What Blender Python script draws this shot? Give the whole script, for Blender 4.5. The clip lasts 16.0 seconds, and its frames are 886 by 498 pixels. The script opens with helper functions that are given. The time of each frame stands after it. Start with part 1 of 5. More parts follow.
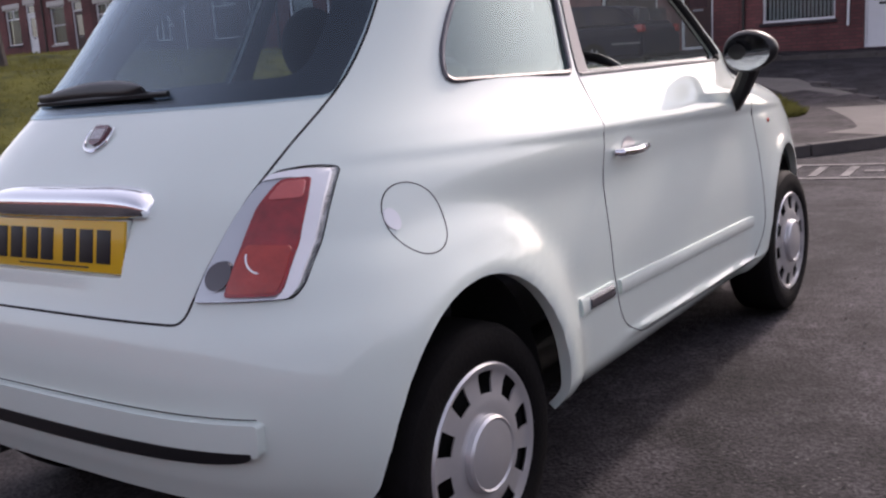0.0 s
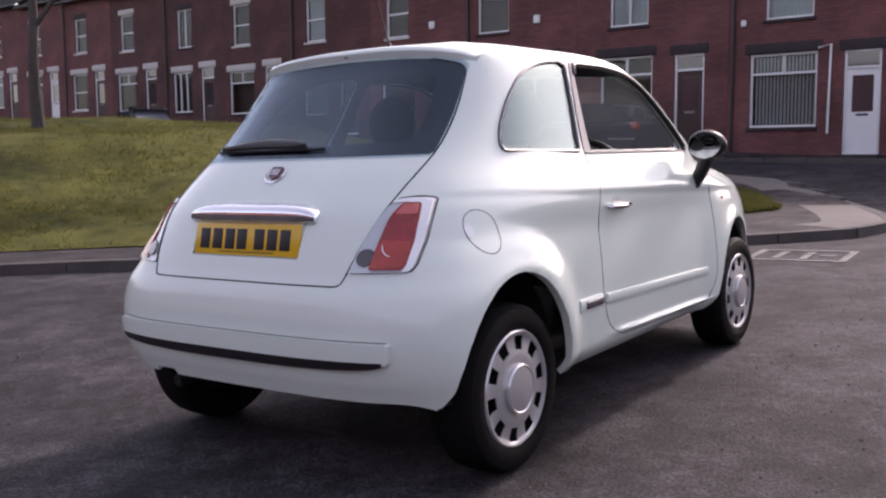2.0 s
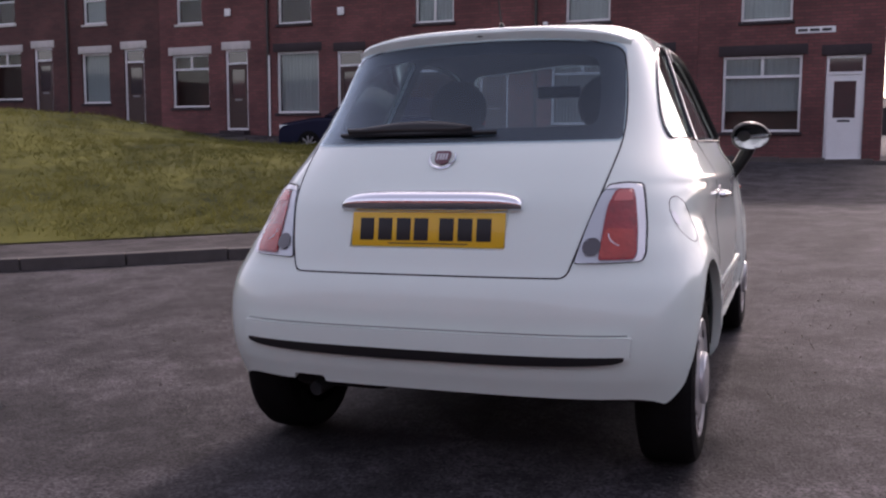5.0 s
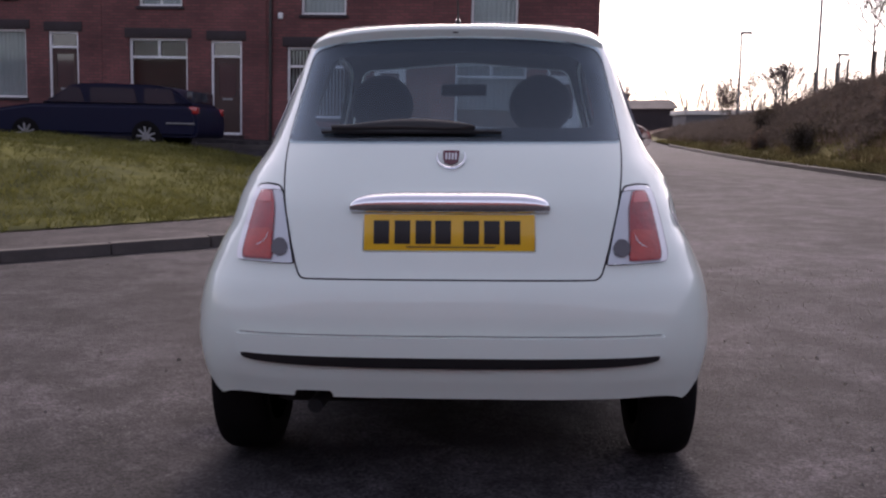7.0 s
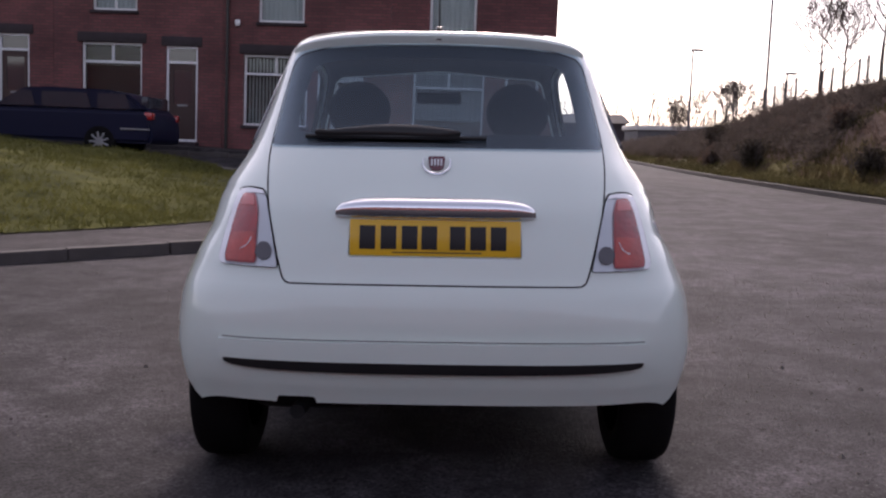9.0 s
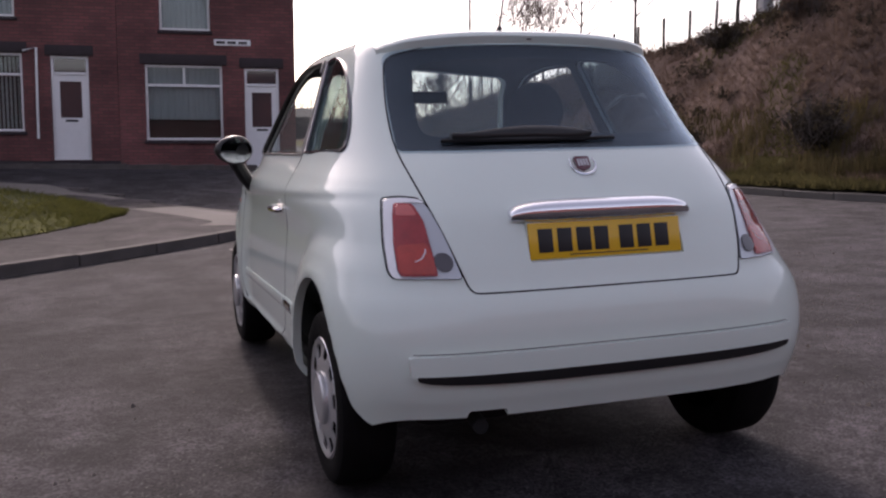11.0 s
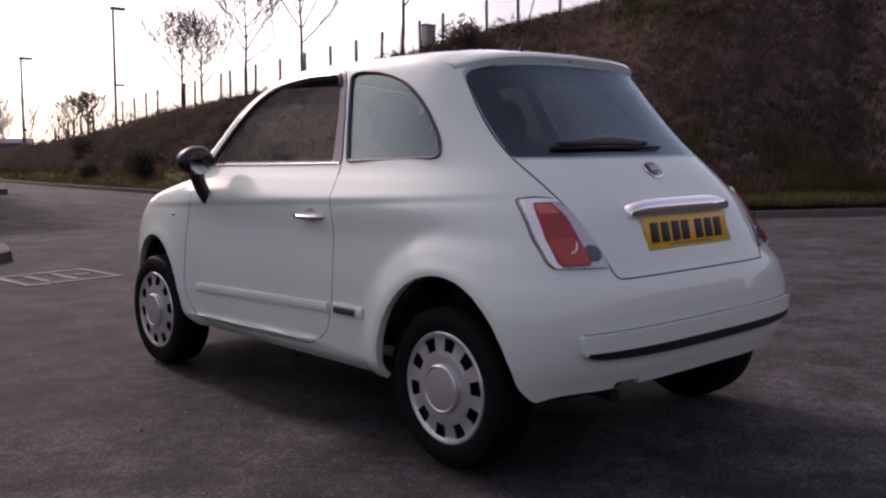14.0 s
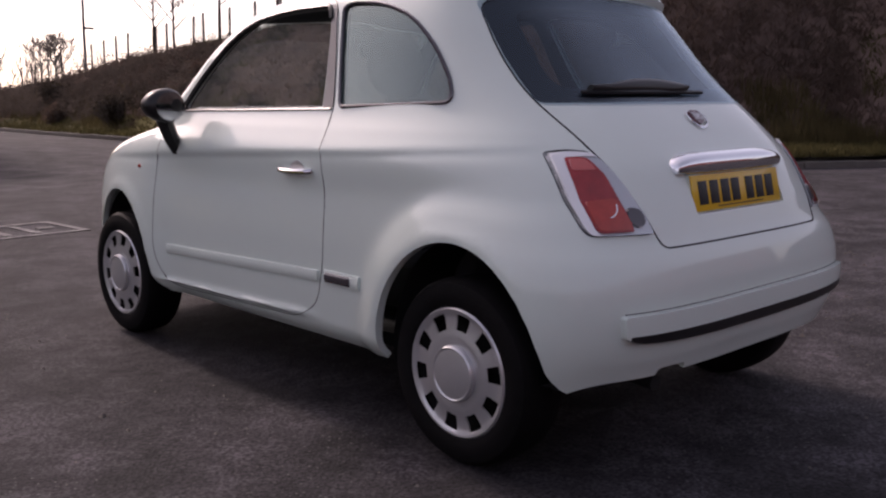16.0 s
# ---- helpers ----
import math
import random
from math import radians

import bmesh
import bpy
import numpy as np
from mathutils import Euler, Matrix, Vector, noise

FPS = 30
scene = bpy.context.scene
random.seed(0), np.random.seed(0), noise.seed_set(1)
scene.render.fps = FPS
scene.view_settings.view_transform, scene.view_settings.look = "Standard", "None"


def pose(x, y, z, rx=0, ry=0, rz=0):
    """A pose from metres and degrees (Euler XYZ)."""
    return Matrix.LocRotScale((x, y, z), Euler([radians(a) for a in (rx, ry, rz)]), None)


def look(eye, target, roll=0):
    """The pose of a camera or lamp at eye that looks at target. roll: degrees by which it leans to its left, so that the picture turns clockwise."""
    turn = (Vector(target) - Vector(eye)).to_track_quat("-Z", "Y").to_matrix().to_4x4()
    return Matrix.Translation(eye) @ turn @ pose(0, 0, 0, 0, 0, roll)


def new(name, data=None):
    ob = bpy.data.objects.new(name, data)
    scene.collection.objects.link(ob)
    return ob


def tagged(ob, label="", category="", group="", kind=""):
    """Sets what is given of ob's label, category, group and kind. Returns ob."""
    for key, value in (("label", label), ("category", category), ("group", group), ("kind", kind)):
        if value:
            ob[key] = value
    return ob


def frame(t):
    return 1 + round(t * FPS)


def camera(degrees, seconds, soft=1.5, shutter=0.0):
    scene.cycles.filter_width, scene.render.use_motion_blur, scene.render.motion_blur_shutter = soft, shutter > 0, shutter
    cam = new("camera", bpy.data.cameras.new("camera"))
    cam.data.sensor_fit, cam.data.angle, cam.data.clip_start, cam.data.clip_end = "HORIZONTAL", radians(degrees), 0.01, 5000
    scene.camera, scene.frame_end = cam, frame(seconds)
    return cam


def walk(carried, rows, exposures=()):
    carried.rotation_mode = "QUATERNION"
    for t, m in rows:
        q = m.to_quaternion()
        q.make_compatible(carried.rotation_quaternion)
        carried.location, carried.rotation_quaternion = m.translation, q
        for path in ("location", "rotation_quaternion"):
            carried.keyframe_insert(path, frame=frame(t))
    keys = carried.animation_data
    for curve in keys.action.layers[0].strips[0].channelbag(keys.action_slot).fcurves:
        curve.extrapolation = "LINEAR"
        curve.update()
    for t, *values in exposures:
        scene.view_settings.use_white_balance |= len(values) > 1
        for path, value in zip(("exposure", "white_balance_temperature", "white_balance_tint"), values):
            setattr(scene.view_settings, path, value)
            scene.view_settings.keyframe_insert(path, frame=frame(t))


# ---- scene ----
cam = camera(50.2, 16.0, soft=2.3)
# The road plane leans a little against the vertical; the path and the car are given in the road's frame.
LEAN_X, LEAN_Y = 0.0227, 0.0209
UP = Vector((LEAN_X, LEAN_Y, 1.0)).normalized()
TILT = UP.rotation_difference(Vector((0, 0, 1))).to_matrix().to_4x4()
PATH = [
    (0, (1.93, -1.604, 1.144), (0.758, -0.031, 0.756), -5.4),
    (0.5, (2.142, -2.121, 1.117), (1.013, -0.503, 0.788), -2.2),
    (1, (2.388, -2.507, 1.114), (1.193, -0.92, 0.884), -2.5),
    (1.5, (2.465, -2.682, 1.128), (1.309, -1.064, 0.916), -2.3),
    (2, (2.46, -2.702, 1.119), (1.297, -1.089, 0.905), -2.2),
    (2.5, (2.445, -2.687, 1.117), (1.295, -1.067, 0.89), -2.0),
    (3, (2.447, -2.71, 1.115), (1.289, -1.097, 0.876), -1.7),
    (3.5, (2.421, -2.736, 1.115), (1.256, -1.128, 0.872), -1.9),
    (4, (2.116, -2.905, 1.128), (1.009, -1.258, 0.877), -1.6),
    (4.5, (1.658, -3.093, 1.131), (0.762, -1.322, 0.885), -2.4),
    (5, (1.114, -3.221, 1.127), (0.404, -1.367, 0.886), -1.4),
    (7.5, (0.081, -3.316, 1.16), (0.028, -1.334, 0.9), -0.1),
    (8, (0.074, -3.327, 1.147), (0.013, -1.343, 0.902), -0.3),
    (10.5, (-0.824, -3.149, 1.154), (-0.416, -1.206, 0.914), 1.3),
    (11, (-1.407, -3.017, 1.168), (-0.765, -1.14, 0.915), -1.0),
    (11.5, (-1.937, -2.763, 1.157), (-1.087, -0.967, 0.931), -1.3),
    (12, (-2.416, -2.577, 1.133), (-1.288, -0.946, 0.875), -1.2),
    (12.5, (-2.763, -2.554, 1.136), (-1.516, -1.001, 0.944), -0.3),
    (13, (-2.888, -2.476, 1.134), (-1.596, -0.963, 0.927), -1.0),
    (13.5, (-2.959, -2.445, 1.132), (-1.644, -0.954, 0.915), -0.6),
    (14, (-2.973, -2.436, 1.132), (-1.649, -0.952, 0.92), -0.5),
    (14.5, (-2.975, -2.428, 1.132), (-1.647, -0.948, 0.924), -0.4),
    (15, (-2.986, -2.41, 1.132), (-1.643, -0.944, 0.914), -0.1),
    (15.5, (-2.973, -2.34, 1.119), (-1.612, -0.893, 0.888), -0.2),
    (16, (-2.723, -1.992, 1.118), (-1.372, -0.552, 0.799), -0.1),
]
walk(cam, [(t, TILT @ look(eye, target, roll)) for t, eye, target, roll in PATH], exposures=[(0.0, 1.05, 7000, 26), (1.5, 1.20, 7000, 30), (4.0, 1.18, 7000, 29), (4.5, 1.12, 7000, 30), (5.0, 0.98, 7000, 31), (7.5, 0.88, 6900, 29), (8.0, 0.88, 6900, 29), (10.5, 0.66, 6900, 26), (11.0, 0.72, 7100, 28), (12.5, 0.38, 7150, 30), (14.5, 0.37, 7150, 31), (16.0, 0.45, 7250, 33)])

# ---- light ----
SUN_EL, SUN_AZ = 36.0, 1.5          # degrees above the horizon; degrees from +y towards +x
world = bpy.data.worlds.new("sky")
scene.world = world
world.use_nodes = True
wn = world.node_tree.nodes
sky = wn.new("ShaderNodeTexSky")
sky.sky_type, sky.sun_disc = "NISHITA", False
sky.sun_elevation, sky.sun_rotation = radians(SUN_EL), radians(SUN_AZ)
sky.air_density, sky.dust_density, sky.ozone_density = 1.0, 2.0, 1.0
haze = wn.new("ShaderNodeHueSaturation")
haze.inputs["Saturation"].default_value = 0.6
world.node_tree.links.new(sky.outputs[0], haze.inputs["Color"])
world.node_tree.links.new(haze.outputs[0], wn["Background"].inputs[0])
wn["Background"].inputs[1].default_value = 0.15
sun = new("sun", bpy.data.lights.new("sun", "SUN"))
sun.data.energy, sun.data.angle, sun.data.color = 1.2, radians(4.5), (1.0, 0.97, 0.92)
se, sa = radians(SUN_EL), radians(SUN_AZ)
SUN_FROM = Vector((math.sin(sa) * math.cos(se), math.cos(sa) * math.cos(se), math.sin(se)))
sun.matrix_world = look(SUN_FROM * 50, (0, 0, 0))


# ---- materials ----
def material(name, colour, rough=0.6, metal=0.0, vary=0.0, scale=8.0, bump=0.0, bump_scale=60.0, coat=0.0, ior=1.45, spec=0.5, dark=None, stain=2.0, spread=0.16):
    """A surface with two scales of variation (stains and grain) and a fine relief."""
    m = bpy.data.materials.new(name)
    m.use_nodes = True
    n, l = m.node_tree.nodes, m.node_tree.links
    b = n["Principled BSDF"]
    b.inputs["Base Color"].default_value = (*colour, 1)
    b.inputs["Roughness"].default_value = rough
    b.inputs["Metallic"].default_value = metal
    b.inputs["IOR"].default_value = ior
    b.inputs["Specular IOR Level"].default_value = spec
    b.inputs["Coat Weight"].default_value = coat
    b.inputs["Coat Roughness"].default_value = 0.04
    if vary or bump:
        at = n.new("ShaderNodeTexCoord")
    if vary:
        a, c = n.new("ShaderNodeTexNoise"), n.new("ShaderNodeTexNoise")
        a.inputs["Scale"].default_value, c.inputs["Scale"].default_value = scale, scale / stain / 4
        a.inputs["Detail"].default_value, c.inputs["Detail"].default_value = 8, 5
        a.inputs["Roughness"].default_value = 0.7
        both = n.new("ShaderNodeMix")
        both.data_type = "FLOAT"
        both.inputs[0].default_value = 0.5
        l.new(at.outputs["Object"], a.inputs["Vector"]), l.new(at.outputs["Object"], c.inputs["Vector"])
        l.new(a.outputs["Fac"], both.inputs[2]), l.new(c.outputs["Fac"], both.inputs[3])
        ramp = n.new("ShaderNodeValToRGB")
        low = dark or tuple(v * (1 - vary) for v in colour)
        high = tuple(min(1.0, v * (1 + vary)) for v in colour)
        ramp.color_ramp.elements[0].position, ramp.color_ramp.elements[1].position = 0.5 - spread, 0.5 + spread
        ramp.color_ramp.elements[0].color, ramp.color_ramp.elements[1].color = (*low, 1), (*high, 1)
        l.new(both.outputs[0], ramp.inputs[0]), l.new(ramp.outputs[0], b.inputs["Base Color"])
    if bump:
        t, r = n.new("ShaderNodeTexNoise"), n.new("ShaderNodeBump")
        t.inputs["Scale"].default_value, t.inputs["Detail"].default_value = bump_scale, 6
        r.inputs["Strength"].default_value, r.inputs["Distance"].default_value = bump, 0.02
        l.new(at.outputs["Object"], t.inputs["Vector"]), l.new(t.outputs["Fac"], r.inputs["Height"])
        l.new(r.outputs["Normal"], b.inputs["Normal"])
    return m


def glass_material(name, tint, rough=0.0, clear=0.5, most=0.75, sheen=(1.0, 1.0, 1.0)):
    """Thin tinted glass: a mix of see-through tint and mirror gloss."""
    m = bpy.data.materials.new(name)
    m.use_nodes = True
    n, l = m.node_tree.nodes, m.node_tree.links
    n.remove(n["Principled BSDF"])
    t, g, mix, f, up, part_ = (n.new("ShaderNode" + k) for k in ("BsdfTransparent", "BsdfGlossy", "MixShader", "LayerWeight", "Math", "MapRange"))
    t.inputs[0].default_value, g.inputs["Roughness"].default_value = (*tint, 1), rough
    g.inputs["Color"].default_value = (*sheen, 1)
    up.operation = "POWER"
    up.inputs[1].default_value = 4.0
    part_.inputs[3].default_value, part_.inputs[4].default_value = clear * 0.07, most
    l.new(f.outputs["Facing"], up.inputs[0]), l.new(up.outputs[0], part_.inputs[0]), l.new(part_.outputs[0], mix.inputs[0])
    l.new(t.outputs[0], mix.inputs[1]), l.new(g.outputs[0], mix.inputs[2])
    l.new(mix.outputs[0], n["Material Output"].inputs[0])
    return m


def dusty(m, amount):
    """Glass with a film of dust that scatters light."""
    n, l = m.node_tree.nodes, m.node_tree.links
    clean = n["Material Output"].inputs[0].links[0].from_socket
    film, mix = n.new("ShaderNodeBsdfTranslucent"), n.new("ShaderNodeMixShader")
    film.inputs[0].default_value = (0.75, 0.82, 0.86, 1)
    mix.inputs[0].default_value = amount
    l.new(clean, mix.inputs[1]), l.new(film.outputs[0], mix.inputs[2]), l.new(mix.outputs[0], n["Material Output"].inputs[0])
    return m


def leafy(name, colour, dark, scale=0.9, through_=0.45):
    """Thin growth that lets some light through."""
    m = material(name, colour, 0.9, vary=0.3, scale=scale, dark=dark, spec=0.1)
    n, l = m.node_tree.nodes, m.node_tree.links
    b = n["Principled BSDF"]
    t, mix = n.new("ShaderNodeBsdfTranslucent"), n.new("ShaderNodeMixShader")
    mix.inputs[0].default_value = through_
    l.new(b.inputs["Base Color"].links[0].from_socket, t.inputs[0])
    l.new(b.outputs[0], mix.inputs[1]), l.new(t.outputs[0], mix.inputs[2])
    l.new(mix.outputs[0], n["Material Output"].inputs[0])
    return m


PAINT = material("white_car_paint", (0.69, 0.780, 0.728), 0.45, coat=1.0, spec=0.2, vary=0.02, scale=3)
TRIM = material("black_plastic_trim", (0.012, 0.012, 0.013), 0.38, bump=0.05, bump_scale=300)
RUBBER = material("tyre_rubber", (0.0055, 0.005, 0.0055), 0.7, spec=0.12, vary=0.35, scale=14, bump=0.15, bump_scale=120)
WELL = material("wheel_well_liner", (0.008, 0.008, 0.009), 0.9, vary=0.3, scale=10)
CHROME = material("chrome", (0.82, 0.83, 0.86), 0.08, 1.0)
SILVER = material("silver_wheel_paint", (0.60, 0.60, 0.61), 0.34, 0.65, vary=0.06, scale=12, coat=0.4)
SLOT_SHADOW = material("wheel_slot_shadow", (0.01, 0.01, 0.011), 0.8)
RED_LENS = material("red_lamp_plastic", (0.30, 0.014, 0.016), 0.10, coat=1.0, vary=0.35, scale=22, bump=0.2, bump_scale=70)
RIM_AND_GLINT = material("bright_lamp_rim_and_glint", (0.86, 0.88, 0.90), 0.25, 0.0, coat=1.0)
PILLAR = material("satin_grey_pillar", (0.18, 0.17, 0.17), 0.35, 0.2, vary=0.08, scale=6)
PALE_RED = material("pale_red_lens", (0.55, 0.11, 0.10), 0.12, coat=1.0, vary=0.15, scale=20)
AMBER_LENS = material("amber_lamp_plastic", (0.40, 0.034, 0.020), 0.12, coat=1.0, vary=0.25, scale=26, bump=0.15, bump_scale=80)
CLEAR_LENS = material("clear_lamp_plastic", (0.50, 0.54, 0.57), 0.10, 0.3, coat=1.0)
SMOKE_LENS = material("smoked_lamp_plastic", (0.06, 0.055, 0.065), 0.10, coat=1.0)
YELLOW = material("yellow_number_plate", (0.72, 0.42, 0.015), 0.35, vary=0.04, scale=20, coat=0.3)
INK = material("black_ink", (0.012, 0.012, 0.014), 0.5)
BADGE = material("badge_enamel", (0.10, 0.016, 0.028), 0.25, coat=1.0)
SEAM_AND_SHADE = material("panel_gap_and_band_shade", (0.010, 0.010, 0.011), 0.9)
SEAT = material("dark_seat_fabric", (0.035, 0.034, 0.038), 0.9, vary=0.2, scale=40, bump=0.2, bump_scale=300)
LINING = material("dark_cabin_lining", (0.022, 0.022, 0.024), 0.9, vary=0.15, scale=20)
DASH = material("dashboard_plastic", (0.06, 0.06, 0.065), 0.6, vary=0.1, scale=30)
DARKGLASS = glass_material("tinted_rear_glass", (0.66, 0.73, 0.78), 0.0, 0.66, 0.75, (0.80, 0.92, 1.0))
QUARTERGLASS = glass_material("tinted_side_glass", (0.58, 0.64, 0.64), 0.0, 1.5, 0.70, (0.84, 1.0, 0.98))
DOORGLASS = glass_material("door_glass", (0.74, 0.76, 0.75), 0.0, 0.45, 0.75)
DUSTYGLASS = dusty(glass_material("dusty_windscreen", (0.86, 0.90, 0.90)), 0.012)
HOUSEGLASS = glass_material("house_window_glass", (0.80, 0.84, 0.84), 0.0, 0.25, 0.30)
MIRROR = material("mirror_glass", (0.85, 0.86, 0.88), 0.03, 1.0)


# ---- mesh helpers ----
def part(name, bm, mat, parent, label="", smooth=True, angle=35):
    """Links a bmesh as one mesh object under a thing or a part."""
    me = bpy.data.meshes.new(name)
    bm.normal_update()
    bm.to_mesh(me)
    bm.free()
    return part_mesh(name, me, mat, parent, label, smooth, angle)


def part_mesh(name, me, mat, parent, label="", smooth=True, angle=35):
    for m in mat if isinstance(mat, (list, tuple)) else [mat]:
        me.materials.append(m)
    if smooth:
        me.shade_smooth()
        me.set_sharp_from_angle(angle=radians(angle))
    ob = new(name, me)
    ob.parent = parent
    if label:
        tagged(ob, label)
    return ob


def thing(name, m, label, category, group="", kind=""):
    ob = new(name)
    ob.empty_display_size = 0.2
    ob.matrix_world = m
    return tagged(ob, label, category, group, kind)


def box(bm, x0, x1, y0, y1, z0, z1, bevel=0.0, m=None):
    made = bmesh.ops.create_cube(bm, size=1)["verts"]
    for v in made:
        v.co = Vector((x0 + (v.co.x + 0.5) * (x1 - x0), y0 + (v.co.y + 0.5) * (y1 - y0), z0 + (v.co.z + 0.5) * (z1 - z0)))
    if bevel:
        edges = list({e for v in made for e in v.link_edges})
        made = [v for v in bmesh.ops.bevel(bm, geom=edges, offset=bevel, segments=2, profile=0.5, affect="EDGES")["verts"]]
    if m is not None:
        for v in made:
            v.co = m @ v.co
    return made


def cube(x0, x1, y0, y1, z0, z1, bevel=0.0):
    bm = bmesh.new()
    box(bm, x0, x1, y0, y1, z0, z1, bevel)
    return bm


def tube(bm, pts, radii, sides=8, cap=True):
    """A round bar through the points."""
    pts = [Vector(p) for p in pts]
    radii = radii if isinstance(radii, (list, tuple)) else [radii] * len(pts)
    rings, side = [], None
    for i, p in enumerate(pts):
        d = (pts[min(i + 1, len(pts) - 1)] - pts[max(i - 1, 0)]).normalized()
        if side is None or abs(side.dot(d)) > 0.95:
            side = d.orthogonal().normalized()
        side = (side - d * side.dot(d)).normalized()
        up = d.cross(side)
        rings.append([bm.verts.new(p + radii[i] * (math.cos(a) * side + math.sin(a) * up)) for a in (2 * math.pi * k / sides for k in range(sides))])
    for a, b in zip(rings, rings[1:]):
        for k in range(sides):
            bm.faces.new((a[k], a[(k + 1) % sides], b[(k + 1) % sides], b[k]))
    if cap:
        bm.faces.new(rings[0][::-1])
        bm.faces.new(rings[-1])
    return bm


def prism(outline, axis, lo, hi):
    """A solid with the outline, drawn in the two other axes, from lo to hi along the axis."""
    bm = bmesh.new()
    def at(p, d):
        return {"x": (d, p[0], p[1]), "y": (p[0], d, p[1]), "z": (p[0], p[1], d)}[axis]
    a = [bm.verts.new(at(p, lo)) for p in outline]
    b = [bm.verts.new(at(p, hi)) for p in outline]
    n = len(outline)
    bm.faces.new(a), bm.faces.new(b[::-1])
    for i in range(n):
        bm.faces.new((a[i], b[i], b[(i + 1) % n], a[(i + 1) % n]))
    bmesh.ops.recalc_face_normals(bm, faces=bm.faces)
    return bm


def spline(pts, closed=True, steps=6):
    """A smooth curve through the points (Catmull-Rom)."""
    n, out = len(pts), []
    P = [Vector((*p, 0)) if len(p) == 2 else Vector(p) for p in pts]
    for i in range(n if closed else n - 1):
        p0, p1, p2, p3 = (P[(i + k) % n] if closed else P[min(max(i + k, 0), n - 1)] for k in (-1, 0, 1, 2))
        for k in range(steps):
            t = k / steps
            out.append(0.5 * ((2 * p1) + (p2 - p0) * t + (2 * p0 - 5 * p1 + 4 * p2 - p3) * t * t + (3 * p1 - p0 - 3 * p2 + p3) * t ** 3))
    if not closed:
        out.append(P[-1])
    return [tuple(v[: len(pts[0])]) for v in out]


def rounded(pts, radius, steps=4):
    """A polygon with its corners rounded; radius may be a list."""
    out, n = [], len(pts)
    for i in range(n):
        p, a, b = Vector(pts[i]), Vector(pts[i - 1]), Vector(pts[(i + 1) % n])
        r = radius[i] if isinstance(radius, (list, tuple)) else radius
        r = min(r, (a - p).length * 0.45, (b - p).length * 0.45)
        p0, p1 = p + (a - p).normalized() * r, p + (b - p).normalized() * r
        for k in range(steps + 1):
            t = k / steps
            out.append(tuple((1 - t) ** 2 * p0 + 2 * t * (1 - t) * p + t * t * p1))
    return out


def grown(outline, d):
    """The outline moved outwards by d (inwards where d is negative)."""
    n = len(outline)
    area = sum(outline[i - 1][0] * outline[i][1] - outline[i][0] * outline[i - 1][1] for i in range(n))
    s = 1 if area > 0 else -1
    out = []
    for i in range(n):
        a, p, b = Vector(outline[i - 1]), Vector(outline[i]), Vector(outline[(i + 1) % n])
        t = ((p - a).normalized() + (b - p).normalized()).normalized()
        out.append((p.x + s * d * t.y, p.y - s * d * t.x))
    return out


def smoothstep(a, b, x):
    t = min(1.0, max(0.0, (x - a) / (b - a)))
    return t * t * (3 - 2 * t)


# ---- the car ----
from mathutils.bvhtree import BVHTree


def pchip(xs, ys, x):
    """Monotone cubic interpolation."""
    xs, ys, x = np.asarray(xs, float), np.asarray(ys, float), np.asarray(x, float)
    h, d = np.diff(xs), np.diff(ys) / np.diff(xs)
    m = np.zeros(len(xs))
    m[0], m[-1] = d[0], d[-1]
    for i in range(1, len(xs) - 1):
        if d[i - 1] * d[i] > 0:
            w1, w2 = 2 * h[i] + h[i - 1], h[i] + 2 * h[i - 1]
            m[i] = (w1 + w2) / (w1 / d[i - 1] + w2 / d[i])
    k = np.clip(np.searchsorted(xs, x) - 1, 0, len(xs) - 2)
    t = (x - xs[k]) / h[k]
    return ys[k] * (2 * t**3 - 3 * t**2 + 1) + h[k] * m[k] * (t**3 - 2 * t**2 + t) + ys[k + 1] * (3 * t**2 - 2 * t**3) + h[k] * m[k + 1] * (t**3 - t**2)


REAR = ([0.20, 0.27, 0.32, 0.40, 0.50, 0.57, 0.62, 0.67, 0.70, 0.80, 0.90, 1.00, 1.05, 1.10, 1.20, 1.30, 1.38, 1.43, 1.455, 1.47, 1.482, 1.493],
        [-0.50, -0.52, -0.535, -0.547, -0.55, -0.548, -0.54, -0.525, -0.505, -0.468, -0.42, -0.335, -0.285, -0.228, -0.115, -0.005, 0.08, 0.128, 0.160, 0.205, 0.34, 0.70])
FRONT = ([0.20, 0.30, 0.50, 0.65, 0.75, 0.82, 0.88, 0.94, 0.98, 1.02, 1.10, 1.20, 1.30, 1.40, 1.44, 1.462, 1.478, 1.493],
         [2.90, 2.96, 2.98, 2.97, 2.94, 2.88, 2.77, 2.54, 2.34, 2.20, 2.10, 1.985, 1.86, 1.65, 1.51, 1.40, 1.26, 0.85])
WIDTH = ([0.20, 0.26, 0.35, 0.50, 0.60, 0.70, 0.75, 0.85, 0.91, 1.00, 1.05, 1.085, 1.20, 1.30, 1.37, 1.41, 1.44, 1.46, 1.475, 1.485, 1.493],
         [0.800, 0.815, 0.828, 0.836, 0.834, 0.826, 0.820, 0.809, 0.798, 0.752, 0.720, 0.702, 0.655, 0.614, 0.586, 0.567, 0.545, 0.510, 0.44, 0.33, 0.05])
CORNER = ([0.20, 0.45, 0.60, 0.74, 0.835, 0.95, 1.10, 1.40, 1.493], [13.0, 14.0, 13.0, 9.0, 6.0, 5.0, 5.3, 7.0, 4.0])
AXLE_F, HUB_Z, ARCH_Y, ARCH_Z = 2.30, 0.29, 0.347, 0.402   # wheel arches: half as wide, and as high over the hub


